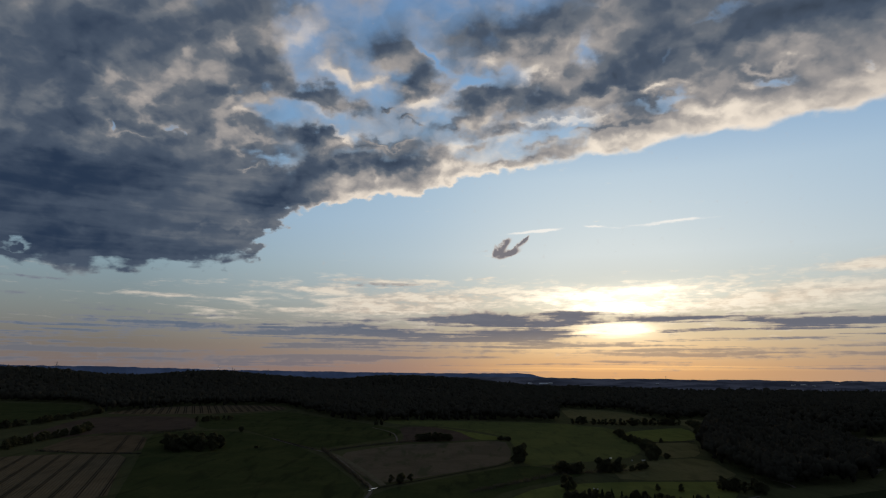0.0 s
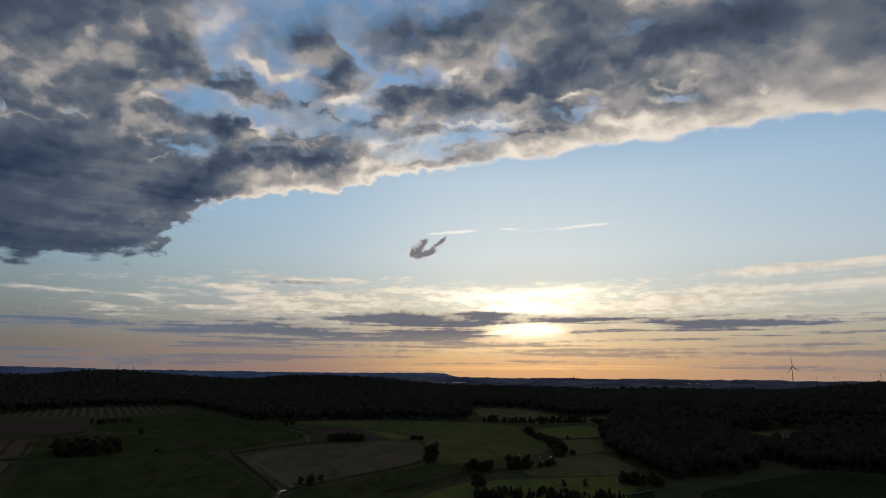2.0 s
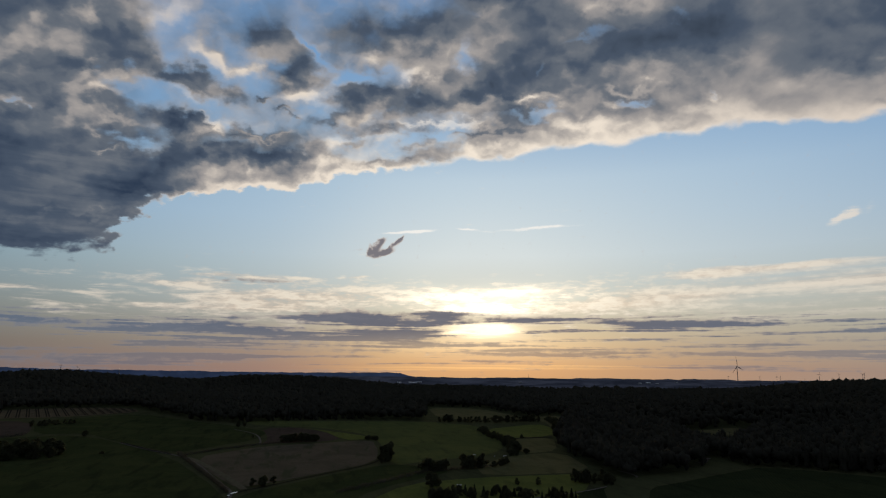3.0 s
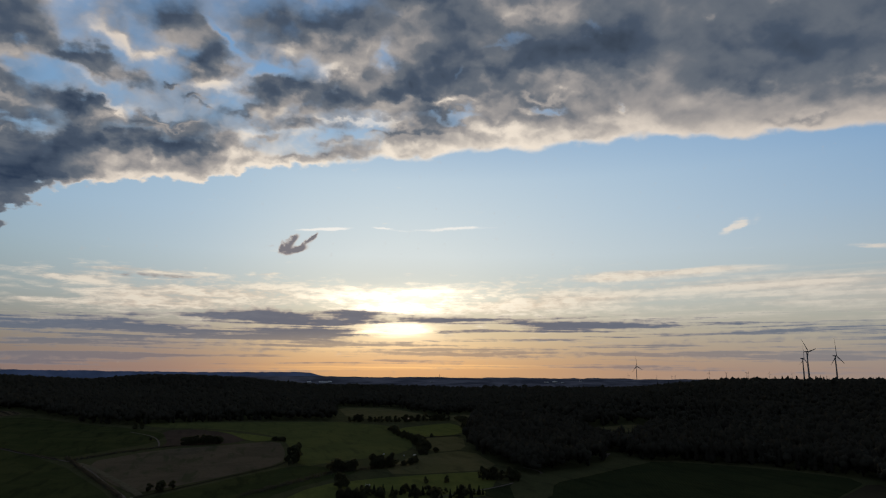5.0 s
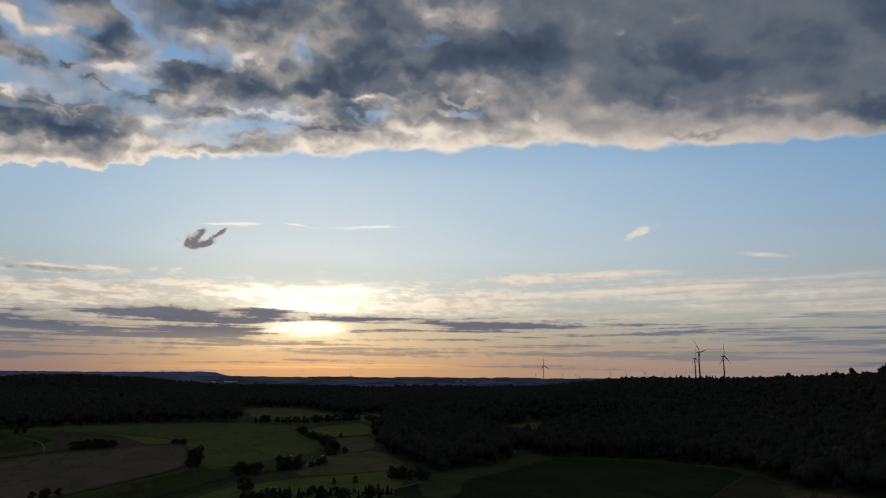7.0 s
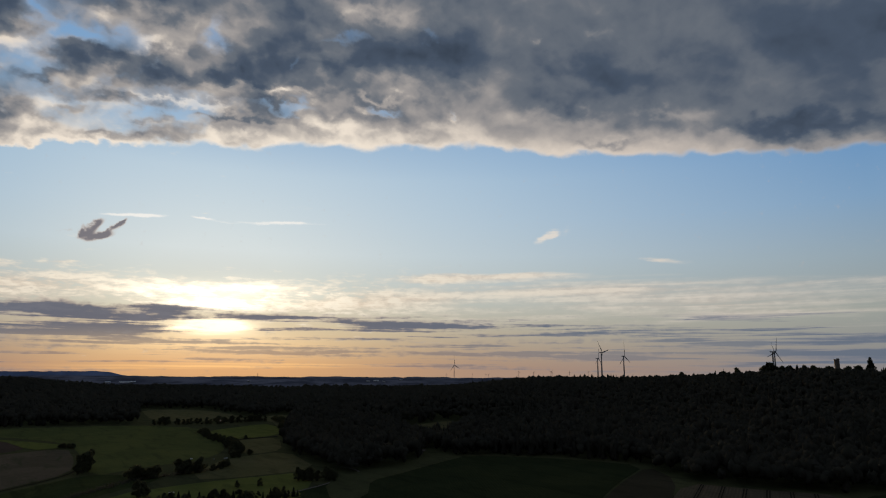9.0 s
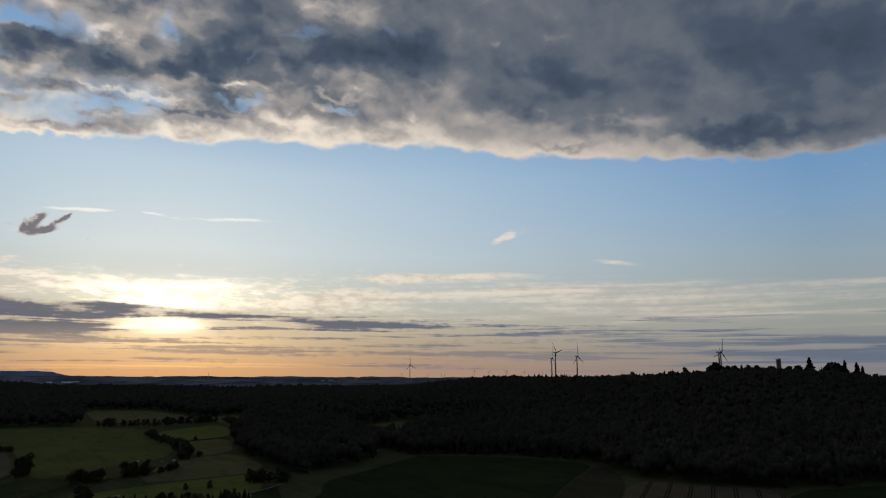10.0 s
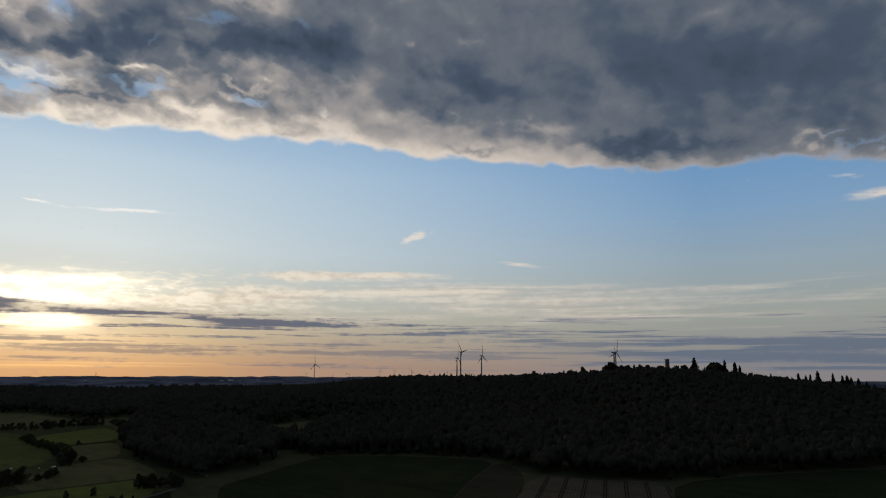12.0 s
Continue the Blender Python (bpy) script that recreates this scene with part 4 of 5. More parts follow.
# azimuth, distance, height of the hub, rotor radius, turn out of the line of sight, first blade
NEAR_MILLS = [(36.1, 4350, 138, 66, 55, -8), (48.95, 2800, 185, 62, 62, -42), (48.62, 3500, 171, 62, 70, 2), (50.8, 2900, 171, 66, 66, -4),
              (62.42, 2700, 180, 60, 58, 12), (62.28, 3300, 198, 60, 75, -40)]
for a, r, z, rotor, aside, spin in NEAR_MILLS:
    at = polar(a, r)
    turbine(*at, z - float(height(*at)), rotor, aside - a, spin, "tall white wind turbine beyond the wooded ridge")
FAR_MILLS = [(35.4, 4700, 76, 16, 30, -20), (37.7, 4750, 75, 14, 50, 30), (38.9, 4700, 76, 14, 40, 0), (39.15, 4750, 75, 14, 60, 50), (41.8, 4650, 96, 21, 35, 10),
             (43.1, 4700, 94, 19, 35, -50), (44.6, 4700, 96, 20, 35, 60), (44.7, 4760, 94, 19, 50, 15), (46.2, 4700, 95, 20, 30, 5), (47.8, 4720, 98, 19, 45, -35)]
for a, r, z, rotor, aside, spin in FAR_MILLS:
    at = polar(a, r)
    turbine(*at, z - float(height(*at)), rotor, aside - a, spin, "small far wind turbine on the horizon")


# ---- trees and hedges ----
def limb(p, q, r0, r1, sides=6):
    p, q = Vector(p), Vector(q)
    turn = (q - p).to_track_quat("Z", "Y")
    ring = [Vector((math.cos(2 * math.pi * k / sides), math.sin(2 * math.pi * k / sides), 0)) for k in range(sides)]
    verts = [p + turn @ (v * r0) for v in ring] + [q + turn @ (v * r1) for v in ring]
    faces = [(k, (k + 1) % sides, sides + (k + 1) % sides, sides + k) for k in range(sides)] + [tuple(range(2 * sides - 1, sides - 1, -1))]
    return verts, faces


def joined(pieces):
    verts, faces = [], []
    for v, f in pieces:
        k = len(verts)
        verts += list(v)
        faces += [tuple(i + k for i in q) for q in f]
    return verts, faces


def broad_tree(seed, tall, wide, name="tree", lobes=12, low=0.13):
    """A broadleaf tree: tapered trunk, limbs, and a lobed crown of leaf sprays with gaps."""
    rnd = np.random.default_rng(seed)
    root = new(name)
    link("trunk", mesh_of("trunk", *joined([limb((0, 0, -0.5), (0.1, 0, tall * 0.3), tall * 0.022, tall * 0.016, 8), limb((0.1, 0, tall * 0.3), (0, 0.2, tall * 0.72), tall * 0.016, tall * 0.006)])), BARK, parent=root)
    tips = []
    for k in range(lobes):
        turn, up = rnd.uniform(0, 6.28), low + (0.92 - low) * (k + rnd.random()) / lobes
        reach = wide * 0.5 * math.sin(math.pi * min(0.97, 0.2 + 0.85 * (up - low) / (1 - low))) * rnd.uniform(0.45, 0.85)
        tips.append((reach * math.cos(turn), reach * math.sin(turn), tall * up))
    link("limb", mesh_of("limb", *joined([limb((0, 0, t[2] * 0.62), t, tall * 0.008, tall * 0.003, 5) for t in tips])), BARK, parent=root)
    cloud = []
    for t in tips:
        n = 90
        d = rnd.normal(size=(n, 3))
        d /= np.linalg.norm(d, axis=1)[:, None]
        rad = wide * rnd.uniform(0.16, 0.27) * rnd.uniform(0.55, 1.05, n)[:, None]
        cloud.append(np.array(t) + d * rad * (1, 1, 0.8))
    link("crown", mesh_of("crown", *sprays(np.concatenate(cloud), tall * 0.035 + 0.25, rnd)), LEAF, parent=root)
    return root


def spire_tree(seed, tall, wide, name="conifer"):
    """A conifer: straight trunk and drooping whorls of needle sprays, ragged towards the tip."""
    rnd = np.random.default_rng(seed)
    root = new(name)
    link("trunk", mesh_of("trunk", *limb((0, 0, -0.5), (0, 0, tall * 0.98), tall * 0.016, 0.04, 7)), BARK, parent=root)
    cloud = []
    for k in range(30):
        up = 0.1 + 0.9 * k / 30
        reach = wide * 0.5 * (1.03 - up) * rnd.uniform(0.82, 1.14)
        n = max(12, int(80 * (1.1 - up)))
        turn, out = rnd.uniform(0, 6.28, n), reach * rnd.uniform(0.2, 1, n)
        cloud.append(np.stack([out * np.cos(turn), out * np.sin(turn), tall * up - 0.25 * out + rnd.normal(0, tall * 0.012, n)], 1))
    link("crown", mesh_of("crown", *sprays(np.concatenate(cloud), tall * 0.028 + 0.15, rnd)), NEEDLE, parent=root)
    return root


def place(ob, x, y, turn=0.0, size=1.0, sink=0.0):
    return pose(x, y, float(height(x, y)) - sink, 0, 0, turn) @ Matrix.Scale(size, 4)


PROTOS = {}


def plant(kind, x, y, size, label, group=""):
    """A tree of one kind, at its size in metres."""
    if kind not in PROTOS:
        maker = {"oak": lambda: broad_tree(11, 14.0, 12.0), "ash": lambda: broad_tree(12, 17.0, 11.0, lobes=14), "lime": lambda: broad_tree(13, 15.0, 10.0),
                 "poplar": lambda: broad_tree(14, 22.0, 7.5, lobes=18, low=0.12), "bush": lambda: broad_tree(15, 5.0, 6.5, "bush", 9, 0.12),
                 "thorn": lambda: broad_tree(16, 6.0, 5.0, "bush", 8, 0.15), "spruce": lambda: spire_tree(17, 20.0, 9.5), "fir": lambda: spire_tree(18, 20.0, 13.5),
                 "cypress": lambda: spire_tree(19, 8.0, 3.0)}[kind]
        tall = {"oak": 14, "ash": 17, "lime": 15, "poplar": 22, "bush": 5, "thorn": 6, "spruce": 20, "fir": 20, "cypress": 8}[kind]
        PROTOS[kind] = [maker(), tall, False]
    proto, tall, used = PROTOS[kind]
    k = size / tall
    m = pose(x, y, float(height(x, y)), 0, 0, rng.uniform(0, 360))
    ob = copy_thing(proto, m) if used else proto
    PROTOS[kind][2] = True
    ob.matrix_basis = m @ Matrix.Diagonal((k * rng.uniform(0.85, 1.4), k * rng.uniform(0.85, 1.4), k, 1))
    return tagged(ob, label, "bush" if kind in ("bush", "thorn") else "tree", group)


def along(points, gap, jitter):
    """Places along a line, a gap apart."""
    out = []
    for (ax, ay), (bx, by) in zip(points, points[1:]):
        n = max(1, round(math.hypot(bx - ax, by - ay) / gap))
        out += [(ax + (bx - ax) * (k + 0.5) / n + rng.normal(0, jitter), ay + (by - ay) * (k + 0.5) / n + rng.normal(0, jitter)) for k in range(n)]
    return out


def row(points, gap, kinds, sizes, label, group, jitter=1.5):
    for x, y in along(points, gap, jitter):
        plant(kinds[rng.integers(len(kinds))], x, y, rng.uniform(*sizes), label, group)


def hedge(points, tall, wide, label):
    """An unclipped hedge: stems and leaf sprays heaped along a line."""
    rnd = np.random.default_rng(len(points) * 7 + int(tall * 10))
    spots = np.array(along(points, 0.45, wide * 0.28))
    top = tall * (0.55 + 0.45 * np.abs(np.sin(spots[:, 0] * 0.21) * np.cos(spots[:, 1] * 0.17 + 1)) + rnd.uniform(-0.1, 0.15, len(spots)))
    cloud = []
    for k in range(4):
        cloud.append(np.column_stack([spots[:, 0] + rnd.normal(0, wide * 0.16, len(spots)), spots[:, 1] + rnd.normal(0, wide * 0.16, len(spots)), height(spots[:, 0], spots[:, 1]) + top * (k + rnd.random(len(spots))) / 4]))
    root = tagged(new("hedge"), label, "hedge")
    link("foliage", mesh_of("foliage", *sprays(np.concatenate(cloud), 0.6, rnd)), WOODS, parent=root)
    stem = mesh_of("stem", *limb((0, 0, -0.3), (0, 0, tall * 0.5), 0.12, 0.05, 5))
    stem.materials.append(BARK)
    for x, y in along(points, 12.0, 0.3):
        ob = new("stem", stem)
        ob.parent, ob.location = root, (x, y, float(height(x, y)))
    return root


def strip(name, points, width, mat, lift, parent=None, **tags):
    """A narrow band laid on the land along a line."""
    pts = [Vector(p) for p in points]
    for _ in range(2):
        out = [pts[0]]
        for a, b in zip(pts, pts[1:]):
            out += [a * 0.75 + b * 0.25, a * 0.25 + b * 0.75]
        pts = out + [pts[-1]]
    fine = []
    for a, b in zip(pts, pts[1:]):
        n = max(1, int((b - a).length / 8))
        fine += [a.lerp(b, k / n) for k in range(n)]
    fine.append(pts[-1])
    verts, faces = [], []
    for i, p in enumerate(fine):
        d = (fine[min(i + 1, len(fine) - 1)] - fine[max(i - 1, 0)]).normalized()
        side = Vector((-d.y, d.x)) * width * 0.5
        for q in (p + side, p - side):
            verts.append((q.x, q.y, float(height(q.x, q.y)) + lift))
    faces = [(2 * i, 2 * i + 1, 2 * i + 3, 2 * i + 2) for i in range(len(fine) - 1)]
    return link(name, mesh_of(name, verts, faces), mat, parent=parent, **tags)


# the valley: copse, hedges and single trees
for k in range(34):
    u, v = rng.random(), rng.random()
    plant(("oak", "ash", "lime")[k % 3], -350 + 73 * u - 34 * v + rng.normal(0, 4), 850 + 8 * u + 67 * v, rng.uniform(13, 20), "dark broadleaf tree of a field copse", "field copse trees")
row([(87, 778), (92, 792), (105, 826)], 6.5, ("poplar",), (16, 23), "tall slim dark tree beside the field corner", "slim trees at the field corner", 1.0)
row([(-39, 1000), (-11, 1011), (14, 1008)], 4.5, ("oak", "lime"), (10, 14), "dark round tree of a small thicket", "thicket trees", 2.0)
row([(87, 1039), (106, 1019)], 6, ("bush",), (4, 7), "low dark bush on the field edge", "field edge bushes")
hedge([(-162, 896), (-120, 777), (-80, 662), (-69, 629)], 4.5, 4.0, "dark overgrown hedge along a field track")
hedge([(-154, 869), (-113, 931), (-69, 974), (-42, 994)], 3.5, 4.0, "low dark hedge between two fields")
hedge([(-524, 850), (-448, 832), (-378, 832)], 2.5, 3.0, "narrow dark hedge between grain fields")
hedge([(-526, 1018), (-458, 1040), (-424, 1114)], 5.0, 5.0, "dark hedge above a stubble field")
hedge([(-260, 1008), (-210, 937), (-169, 888)], 1.8, 2.5, "thin low hedge beside a path")
row([(-573, 857), (-581, 938), (-571, 1035), (-594, 1107)], 6, ("oak", "bush", "lime"), (7, 13), "dark tree in an overgrown field hedge", "hedge trees", 2.0)
row([(-756, 1036), (-724, 1162), (-727, 1268), (-734, 1400)], 9, ("oak", "ash", "bush"), (8, 14), "dark tree in a long hedgerow", "hedgerow trees", 3.0)
row([(-462, 1232), (-413, 1281)], 7, ("oak", "lime"), (8, 13), "dark tree in a loose group on the pasture", "pasture tree group", 6.0)
row([(266, 1352), (295, 1344), (340, 1333), (385, 1324), (440, 1338), (486, 1324)], 7.5, ("oak", "lime", "ash"), (10, 17), "dark tree in a row across the valley", "valley tree row", 3.0)
row([(504, 1330), (490, 1232), (445, 1141)], 10, ("oak", "bush"), (8, 13), "dark tree along a paddock hedge", "paddock hedge trees", 2.5)
row([(309, 1162), (297, 1043), (297, 966), (279, 861), (260, 818)], 9, ("oak", "lime", "bush"), (6, 12), "dark tree along a meadow ditch", "ditch trees", 3.5)
row([(297, 966), (280, 865)], 8, ("oak", "ash"), (11, 15), "broad dark tree along a meadow ditch", "ditch trees", 3.0)
row([(172, 731), (186, 731), (203, 734)], 5, ("oak", "ash"), (13, 17), "broad dark tree beside the stream", "stream trees", 2.0)
row([(210, 739), (241, 764)], 7, ("lime", "bush"), (6, 10), "small dark tree beside the stream", "stream trees", 2.0)
row([(129, 717), (157, 722)], 8, ("lime", "bush"), (7, 13), "slender dark tree beside the stream", "stream trees", 2.0)
hedge([(28, 610), (60, 644), (92, 678), (123, 711), (164, 729), (210, 742)], 3.6, 8.0, "low scrub along a stream")
hedge([(311, 1018), (350, 1029), (399, 1039)], 1.6, 2.0, "thin hedge between paddocks")
for x, y, tall, kind in ((-50, 657, 7.7, "thorn"), (-39, 657, 8.4, "bush"), (-31, 666, 7.7, "thorn"), (288, 848, 6.3, "bush"), (344, 1033, 5.6, "bush"), (203, 626, 6.8, "lime"), (224, 622, 7.6, "lime"),
                         (-115, 1240, 12.6, "oak"), (-123, 1239, 9.8, "bush"), (-332, 1091, 8.4, "bush"), (-252, 896, 3.5, "bush"), (-84, 1064, 5.6, "thorn"), (116, 623, 15.4, "ash"), (122, 629, 12.6, "lime")):
    plant(kind, x, y, tall, "single dark tree or bush standing on grassland")
row([(260, 624), (279, 620), (297, 612)], 5, ("oak", "ash"), (10, 14), "dark tree beside the lane", "lane trees", 2.5)
row([(301, 633), (319, 647)], 7, ("bush", "lime"), (4, 8), "small tree beside the lane", "lane trees", 2.5)
row([polar(a, 604 + 5 * math.sin(a * 2)) for a in range(12, 24)], 4.4, ("spruce", "lime", "oak", "spruce"), (5.5, 9.5), "dark tree of a narrow belt below the drone", "near tree belt", 3.0)
row([polar(a, 588) for a in range(10, 23, 2)], 5.5, ("spruce", "oak", "bush"), (5.0, 9.0), "dark tree of a narrow belt below the drone", "near tree belt", 4.0)

# tracks, ruts and water
strip("track", [(-260, 1005), (-210, 934), (-168, 886), (-136, 843), (-80, 671), (-63, 624), (-67, 560)], 3.2, TRACK, 0.45, label="pale gravel farm track between fields", category="track", kind="structure")
strip("track", [(-147, 858), (-134, 843), (-100, 763), (-69, 682), (-56, 640)], 7.0, MARGIN, 0.42, label="pale grassy margin beside the fallow field", category="track", kind="structure")
strip("track", [(-63, 624), (11, 708), (84, 787), (98, 868)], 2.6, RUT, 0.45, label="dark rutted field path", category="track", kind="structure")
strip("track", [(84, 490), (147, 539), (209, 564), (262, 585), (308, 616), (332, 629), (344, 647), (347, 669), (342, 690)], 3.0, TRACK, 0.45, label="pale narrow lane curving into the wood", category="track", kind="structure")
strip("track", [(549, 1414), (512, 1324), (476, 1232), (462, 1190)], 3.2, TRACK, 0.45, label="pale gravel track below the wood", category="track", kind="structure")
strip("track", [(473, 728), (493, 753), (507, 767)], 9.0, TRACK, 0.45, label="pale gravel turning place in the wood", category="track", kind="structure")
strip("track", [(-126, 1190), (-84, 1120), (-70, 1036), (-67, 980)], 2.6, TRACK, 0.5, label="worn farm track beside bare soil", category="track", kind="structure")


def ruts(parent, clip, heading, first, gap, count, width=1.1, gauge=2.4, lift=0.5):
    """Pairs of wheel ruts through a crop, parallel, cut off at the field's edge."""
    d = Vector((math.sin(radians(heading)), math.cos(radians(heading))))
    side = Vector((d.y, -d.x))
    for k in range(count):
        for half in (-gauge / 2, gauge / 2):
            base = side * (first + k * gap + half)
            run = [base + d * t for t in np.arange(-400, 2000, 4.0)]
            ok = inside(np.array([p.x for p in run]), np.array([p.y for p in run]), clip)
            pts = [p for p, keep in zip(run, ok) if keep]
            if len(pts) > 4:
                strip("wheel_rut", [pts[0], pts[len(pts) // 2], pts[-1]], width, RUT, lift, parent)


ruts(grain_field, EDGES[grain_field.name], -21, -224, 19.5, 11)
ruts(stubble_field, EDGES[stubble_field.name], -21, -88, 24.0, 2, 1.4, 2.6)
ruts(low_field, EDGES[low_field.name], 62, -124, 19.0, 13)
ruts(top_field, EDGES[top_field.name], -21, -200, 17.0, 32, 2.2, 4.5, 1.4)


def pool(x, y, long, wide, turn, label):
    """A shallow sheet of standing water with an uneven rim."""
    ring = [(long * 0.5 * math.cos(k * 0.393) * (1 + 0.15 * math.sin(3 * k)), wide * 0.5 * math.sin(k * 0.393) * (1 + 0.2 * math.cos(5 * k))) for k in range(16)]
    me = mesh_of("puddle", [(u, v, 0) for u, v in ring] + [(u * 0.9, v * 0.9, -0.15) for u, v in ring],
                 [tuple(range(16))] + [(k, 16 + k, 16 + (k + 1) % 16, (k + 1) % 16) for k in range(16)] + [tuple(range(31, 15, -1))])
    ob = link("puddle", me, WATER, label, "puddle")
    ob.matrix_world = pose(x, y, float(height(x, y)) + 0.62, 0, 0, turn)
    return ob


pool(-63, 624, 9.0, 3.6, 60, "bright puddle reflecting the sky on a track")
pool(416, 1408, 14.0, 5.0, 20, "small bright pond beside a row of trees")
pool(-66, 613, 4.0, 2.0, 60, "small bright puddle on a track")


def bale(x, y, turn):
    """A round silage bale in stretched film, lying on its side."""
    root = tagged(new("silage_bale"), "white film-wrapped round silage bale on the meadow", "bale", "silage bales")
    root.matrix_world = pose(x, y, float(height(x, y)) + 0.66, 90, 0, turn)
    link("wrapping", mesh_of("wrapping", *turned([(0.36, -0.55), (0.56, -0.53), (0.62, -0.45), (0.63, 0.0), (0.62, 0.45), (0.56, 0.53), (0.36, 0.55)], 20)), FILM, parent=root)
    return root


for x, y in ((214, 841), (215.6, 841.5), (237, 823), (252, 825), (253.5, 825.6), (250, 824), (144, 630), (145.6, 630.4), (147.4, 630), (734, 274), (735.6, 274.3), (737.2, 274.5)):
    bale(x, y, rng.uniform(0, 180))

# ---- the wooded hill's skyline ----
for a, r, top, kind in ((68.7, 2050, 1.05, "fir"), (70.2, 2050, 0.72, "fir"), (69.9, 2060, 0.5, "ash"), (70.05, 2055, 0.66, "lime"), (70.35, 2050, 0.58, "lime"), (70.5, 2040, 0.66, "ash"), (71.0, 2040, 0.86, "spruce"), (71.75, 2030, 0.68, "spruce"),
                        (72.1, 2030, 0.42, "spruce"), (74.3, 2030, -0.2, "cypress"), (76.2, 2030, -0.15, "spruce"), (76.7, 2030, -0.3, "fir"), (77.0, 2030, -0.22, "spruce"), (77.5, 2030, 0.03, "fir"),
                        (78.5, 2020, -0.13, "fir"), (79.1, 2020, -0.3, "spruce"), (79.4, 2020, -0.28, "fir"), (79.65, 2020, -0.42, "spruce"), (80.1, 2020, -0.5, "spruce"), (80.6, 2020, -0.7, "fir")):
    x, y = polar(a, r)
    plant(kind, x, y, EYE + r * math.tan(radians(top)) - float(height(x, y)), "tall dark conifer on the hilltop skyline" if kind in ("fir", "spruce", "cypress") else "broad dark tree on the hilltop skyline", "hilltop trees")
for a, r, top, kind in ((61.65, 2080, 0.42, "ash"), (61.82, 2080, 0.7, "fir"), (62.0, 2085, 0.66, "ash"), (62.15, 2080, 0.6, "ash"), (62.4, 2080, 0.42, "lime"), (62.9, 2080, 0.4, "ash"), (63.4, 2080, 0.44, "lime"), (64.4, 2080, 0.48, "ash"), (59.6, 2120, 0.26, "ash"), (55.4, 2200, -0.12, "oak"), (58.0, 2150, 0.0, "spruce"), (58.6, 2150, -0.03, "oak"),
                        (63.9, 2080, 0.5, "spruce"), (65.0, 2080, 0.46, "oak"), (66.0, 2070, 0.4, "oak"), (67.3, 2060, 0.4, "oak"), (67.9, 2060, 0.46, "lime"), (46.6, 2500, -0.42, "spruce"), (47.1, 2480, -0.38, "spruce"),
                        (47.5, 2480, -0.35, "fir"), (48.1, 2480, -0.36, "spruce"), (48.6, 2460, -0.4, "fir"), (49.4, 2440, -0.33, "spruce"), (49.9, 2440, -0.4, "spruce")):
    x, y = polar(a, r)
    plant(kind, x, y, EYE + r * math.tan(radians(top)) - float(height(x, y)), "dark tree rising above the hill forest", "hilltop trees")


def block(bm, x0, y0, z0, x1, y1, z1):
    v = [bm.verts.new((x, y, z)) for z in (z0, z1) for x, y in ((x0, y0), (x1, y0), (x1, y1), (x0, y1))]
    for q in ((3, 2, 1, 0), (4, 5, 6, 7), (0, 1, 5, 4), (1, 2, 6, 5), (2, 3, 7, 6), (3, 0, 4, 7)):
        bm.faces.new([v[i] for i in q])


def finish(name, bm, mat, parent, bevel=0.0):
    if bevel:
        bmesh.ops.bevel(bm, geom=bm.edges[:], offset=bevel, segments=1, affect="EDGES")
    me = bpy.data.meshes.new(name)
    bm.to_mesh(me)
    bm.free()
    return link(name, me, mat, parent=parent)


def stone_tower(a, r, wide, top):
    """A square lookout tower with a corner turret, battlements and dark window slits."""
    x, y = polar(a, r)
    z0 = float(height(x, y))
    tall = EYE + r * math.tan(radians(top)) - z0
    root = tagged(new("stone_tower"), "square stone lookout tower rising above hilltop trees", "tower")
    root.matrix_world = pose(x, y, z0, 0, 0, 12 - a)
    h = wide / 2
    bm = bmesh.new()
    block(bm, -h, -h, -1, h, h, tall - 3)
    finish("shaft", bm, MASONRY, root, 0.15)
    bm = bmesh.new()
    block(bm, -h - 0.5, -h - 0.5, tall - 3, h + 0.5, h + 0.5, tall - 1.4)
    finish("parapet", bm, MASONRY, root, 0.1)
    n = 5
    for k in range(n):
        t = -h - 0.5 + (2 * h + 1) * k / n
        for sx, sy, ex, ey in ((t, -h - 0.5, t + wide * 0.12, -h + 0.1), (t, h - 0.1, t + wide * 0.12, h + 0.5), (-h - 0.5, t, -h + 0.1, t + wide * 0.12), (h - 0.1, t, h + 0.5, t + wide * 0.12)):
            bm = bmesh.new()
            block(bm, sx, sy, tall - 1.4, ex, ey, tall - 0.2)
            finish("merlon", bm, MASONRY, root)
    bm = bmesh.new()
    block(bm, h * 0.1, -h * 0.2, tall - 1.4, h * 0.9, h * 0.9, tall + 1.6)
    finish("stair_turret", bm, MASONRY, root, 0.1)
    for k in range(4):
        bm = bmesh.new()
        block(bm, -0.5, -h - 0.02, tall * 0.3 + k * 5.5, 0.5, -h + 0.05, tall * 0.3 + k * 5.5 + 2.2)
        finish("window", bm, DARK, root)
    return root


stone_tower(66.58, 2080, 11.0, 0.93)


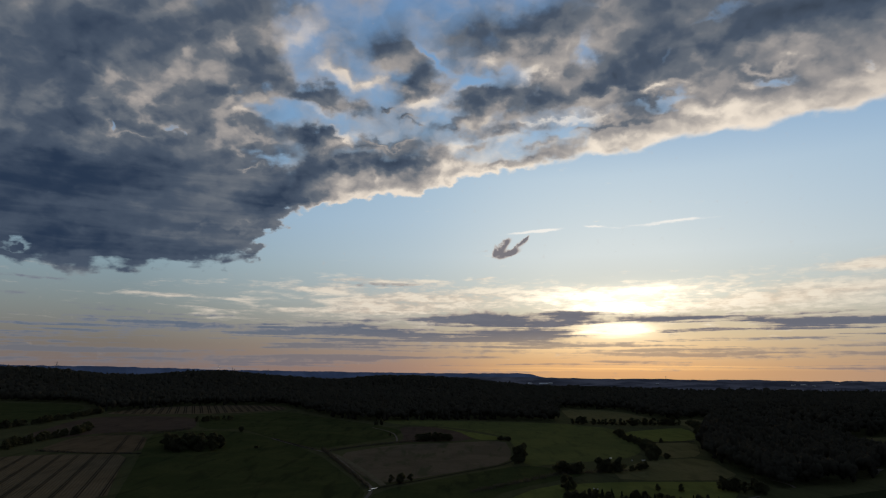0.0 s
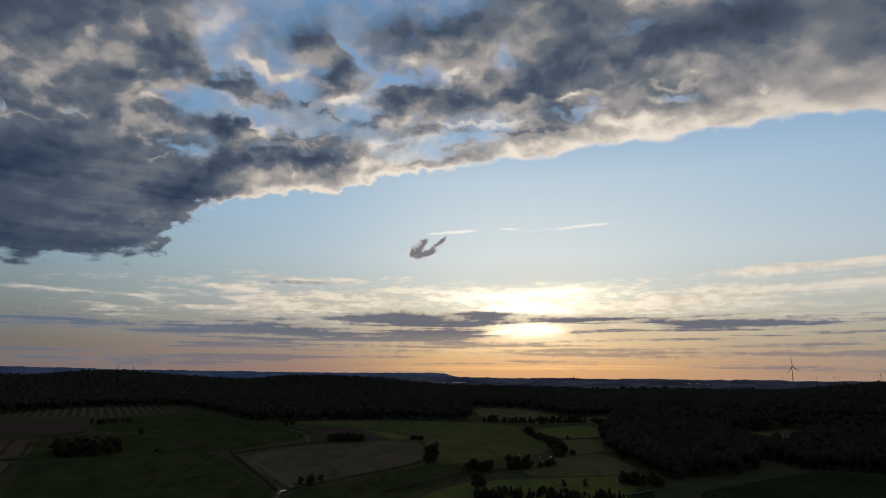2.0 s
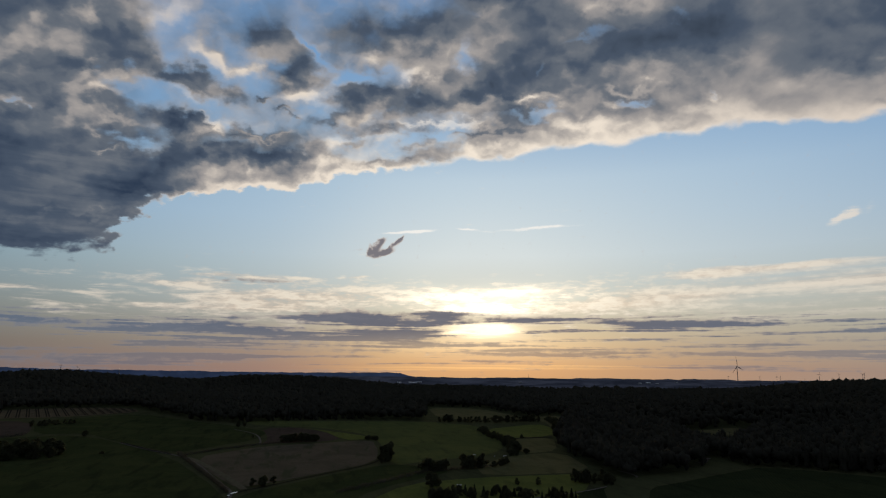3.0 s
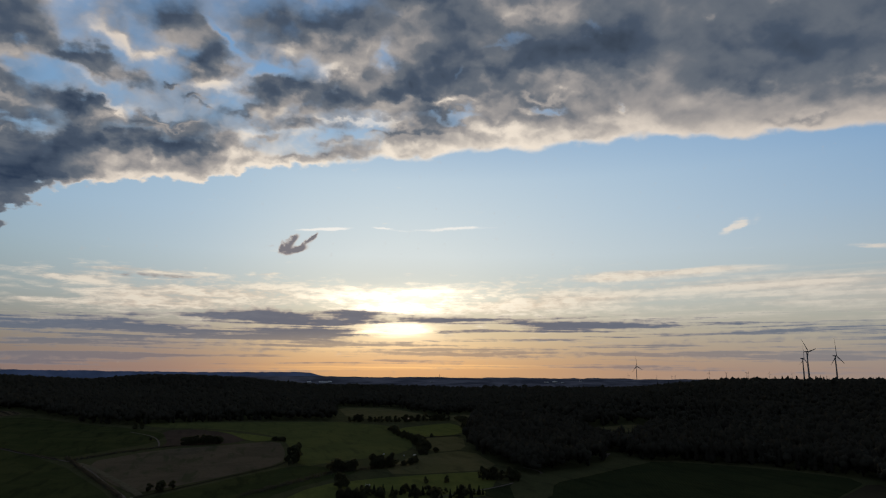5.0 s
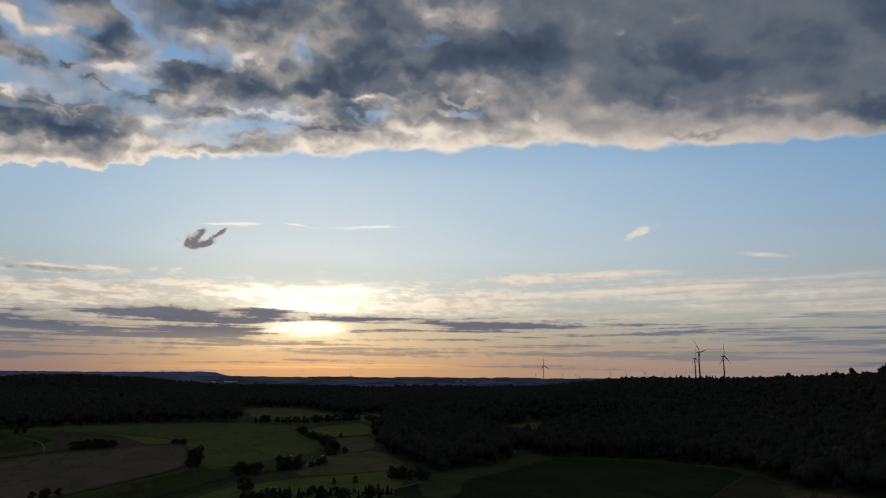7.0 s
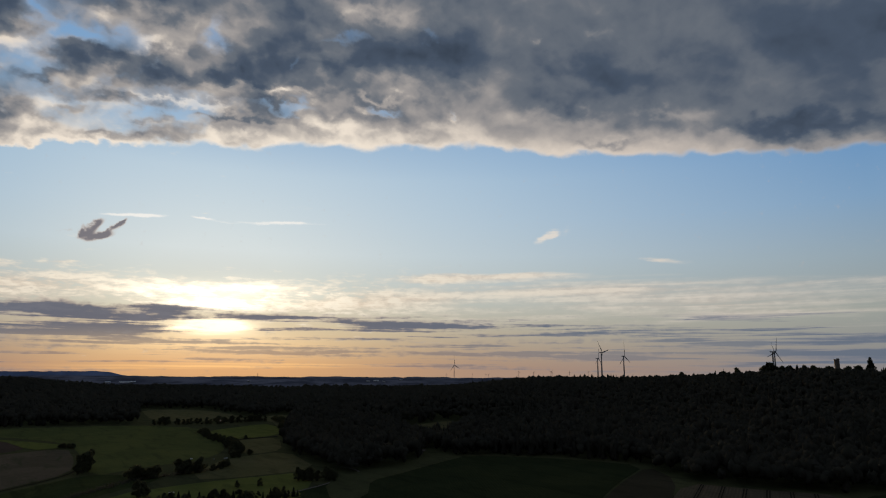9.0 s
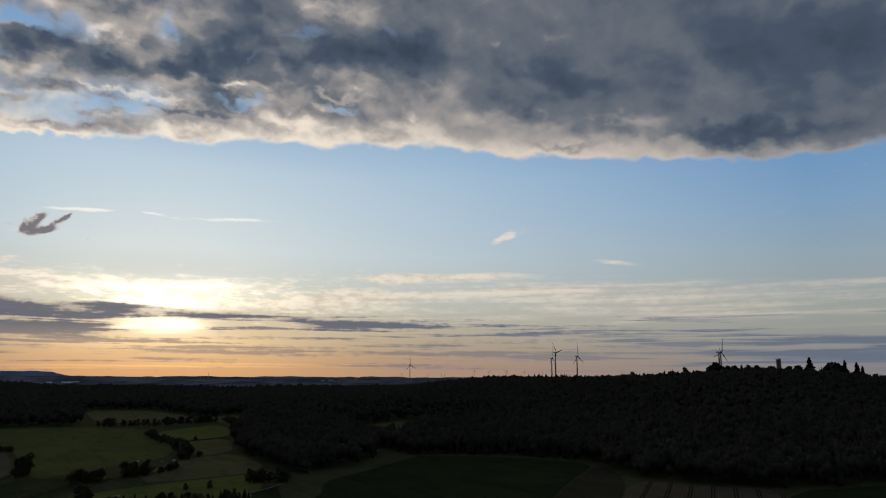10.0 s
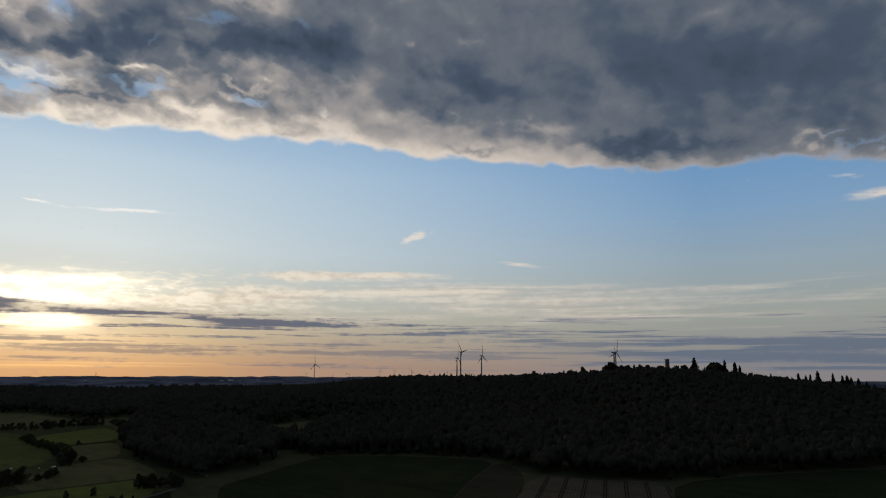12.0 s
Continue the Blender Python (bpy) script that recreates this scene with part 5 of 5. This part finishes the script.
# ---- far plain: halls, village houses and masts ----
def hall(a, r, long, wide, tall, turn, label):
    """A long farm or works hall with a low pitched sheet roof, gates and a ridge."""
    x, y = polar(a, r)
    root = tagged(new("hall"), label, "hall", "far buildings")
    root.matrix_world = pose(x, y, float(height(x, y)), 0, 0, turn - a)
    bm = bmesh.new()
    block(bm, -long / 2, -wide / 2, -1, long / 2, wide / 2, tall)
    finish("wall", bm, WALL, root)
    bm = bmesh.new()
    e, up = 0.6, tall + wide * 0.18
    v = [bm.verts.new(p) for p in ((-long / 2 - e, -wide / 2 - e, tall), (long / 2 + e, -wide / 2 - e, tall), (long / 2 + e, 0, up), (-long / 2 - e, 0, up), (long / 2 + e, wide / 2 + e, tall), (-long / 2 - e, wide / 2 + e, tall))]
    for q in ((0, 1, 2, 3), (3, 2, 4, 5), (0, 3, 5), (1, 4, 2), (5, 4, 1, 0)):
        bm.faces.new([v[i] for i in q])
    finish("roof", bm, ROOF, root)
    for k in range(max(2, int(long / 14))):
        bm = bmesh.new()
        t = -long / 2 + long * (k + 0.5) / max(2, int(long / 14))
        block(bm, t - 2, -wide / 2 - 0.08, 0, t + 2, -wide / 2 + 0.1, min(tall * 0.7, 4.5))
        finish("gate", bm, DARK, root)
    return root


hall(8.9, 4020, 52, 24, 6, 10, "long white works hall with a pale roof")
hall(7.7, 4040, 26, 18, 7, 25, "small white works hall with a pale roof")
hall(9.5, 4060, 26, 16, 6, -5, "white works hall with a pale roof")
for a, r, long in ((28.5, 3950, 22), (29.2, 3980, 30), (29.9, 3920, 16), (18.4, 4000, 16), (31.4, 4050, 18)):
    hall(a, r, long, long * 0.45, 7, rng.uniform(-40, 40), "pale far building on the plain")


def mast(a, r, tall):
    """A slim lattice mast: three legs drawn together, with rungs and cross arms."""
    x, y = polar(a, r)
    root = tagged(new("lattice_mast"), "slim dark lattice mast on the far ridge", "mast", "far masts")
    root.matrix_world = pose(x, y, float(height(x, y)), 0, 0, -a)
    feet = [(tall * 0.05 * math.cos(t), tall * 0.05 * math.sin(t)) for t in (0.5, 2.6, 4.7)]
    for u, v in feet:
        link("leg", mesh_of("leg", *limb((u, v, -1), (u * 0.15, v * 0.15, tall), 0.55, 0.4, 4)), GALVANISED, parent=root)
    for k in (0.3, 0.55, 0.8):
        s = 1 - 0.85 * k
        link("rung", mesh_of("rung", *joined([limb((feet[i][0] * s, feet[i][1] * s, tall * k), (feet[j][0] * s, feet[j][1] * s, tall * k), 0.3, 0.3, 4) for i, j in ((0, 1), (1, 2), (2, 0))])), GALVANISED, parent=root)
    for k in (0.72, 0.9):
        link("cross_arm", mesh_of("cross_arm", *limb((-tall * 0.14, 0, tall * k), (tall * 0.14, 0, tall * k), 0.35, 0.35, 4)), GALVANISED, parent=root)
    return root


for a, r, top in ((-30.9, 3900, 0.4), (-19.1, 4600, 0.2), (-18.0, 4600, 0.06), (-15.1, 4600, -0.1), (19.1, 4500, -0.45)):
    x, y = polar(a, r)
    mast(a, r, EYE + r * math.tan(radians(top)) - float(height(x, y)))


# ---- hazy land on the horizon ----
def far_ridge(name, a0, a1, r, crest, mat, label):
    """A long wooded ridge on the horizon, with a thick body and an uneven crest."""
    n = 240
    verts = []
    for k in range(n + 1):
        a = a0 + (a1 - a0) * k / n
        top = EYE + r * math.tan(radians(crest(a))) + 3.5 * noise.fractal(Vector((a * 1.7, r * 0.01, 0.0)), 0.6, 2.0, 4)
        verts += [(*polar(a, r - 130), -20.0), (*polar(a, r), top), (*polar(a, r + 60), -20.0)]
    faces = []
    for k in range(n):
        faces += [(3 * k, 3 * k + 3, 3 * k + 4, 3 * k + 1), (3 * k + 1, 3 * k + 4, 3 * k + 5, 3 * k + 2)]
    me = mesh_of(name, verts, faces)
    return link(name, me, mat, label, "hills", "structure")


def west_crest(a):
    drop = 1 / (1 + math.exp(-(a - 8.3) / 0.35))
    return -0.35 + 0.017 * max(0.0, -8 - a) ** 1.02 - 0.03 * math.cos(a * 0.35) - 0.42 * drop


def far_plain(a0, a1, r0, r1):
    """The plain beyond the woods, a hazy sheet with a slight swell that rests on the ground."""
    n, m, verts, faces = 120, 12, [], []
    for i in range(m + 1):
        for k in range(n + 1):
            x, y = polar(a0 + (a1 - a0) * k / n, r0 + (r1 - r0) * i / m)
            verts.append((x, y, float(height(x, y)) + 1.2 + 1.5 * noise.noise(Vector((x * 0.004, y * 0.004, 0)))))
    for i in range(m):
        for k in range(n):
            q = i * (n + 1) + k
            faces.append((q, q + 1, q + n + 2, q + n + 1))
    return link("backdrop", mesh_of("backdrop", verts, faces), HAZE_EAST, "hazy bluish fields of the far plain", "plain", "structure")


# sheet and ridges glow with the haze in their colour
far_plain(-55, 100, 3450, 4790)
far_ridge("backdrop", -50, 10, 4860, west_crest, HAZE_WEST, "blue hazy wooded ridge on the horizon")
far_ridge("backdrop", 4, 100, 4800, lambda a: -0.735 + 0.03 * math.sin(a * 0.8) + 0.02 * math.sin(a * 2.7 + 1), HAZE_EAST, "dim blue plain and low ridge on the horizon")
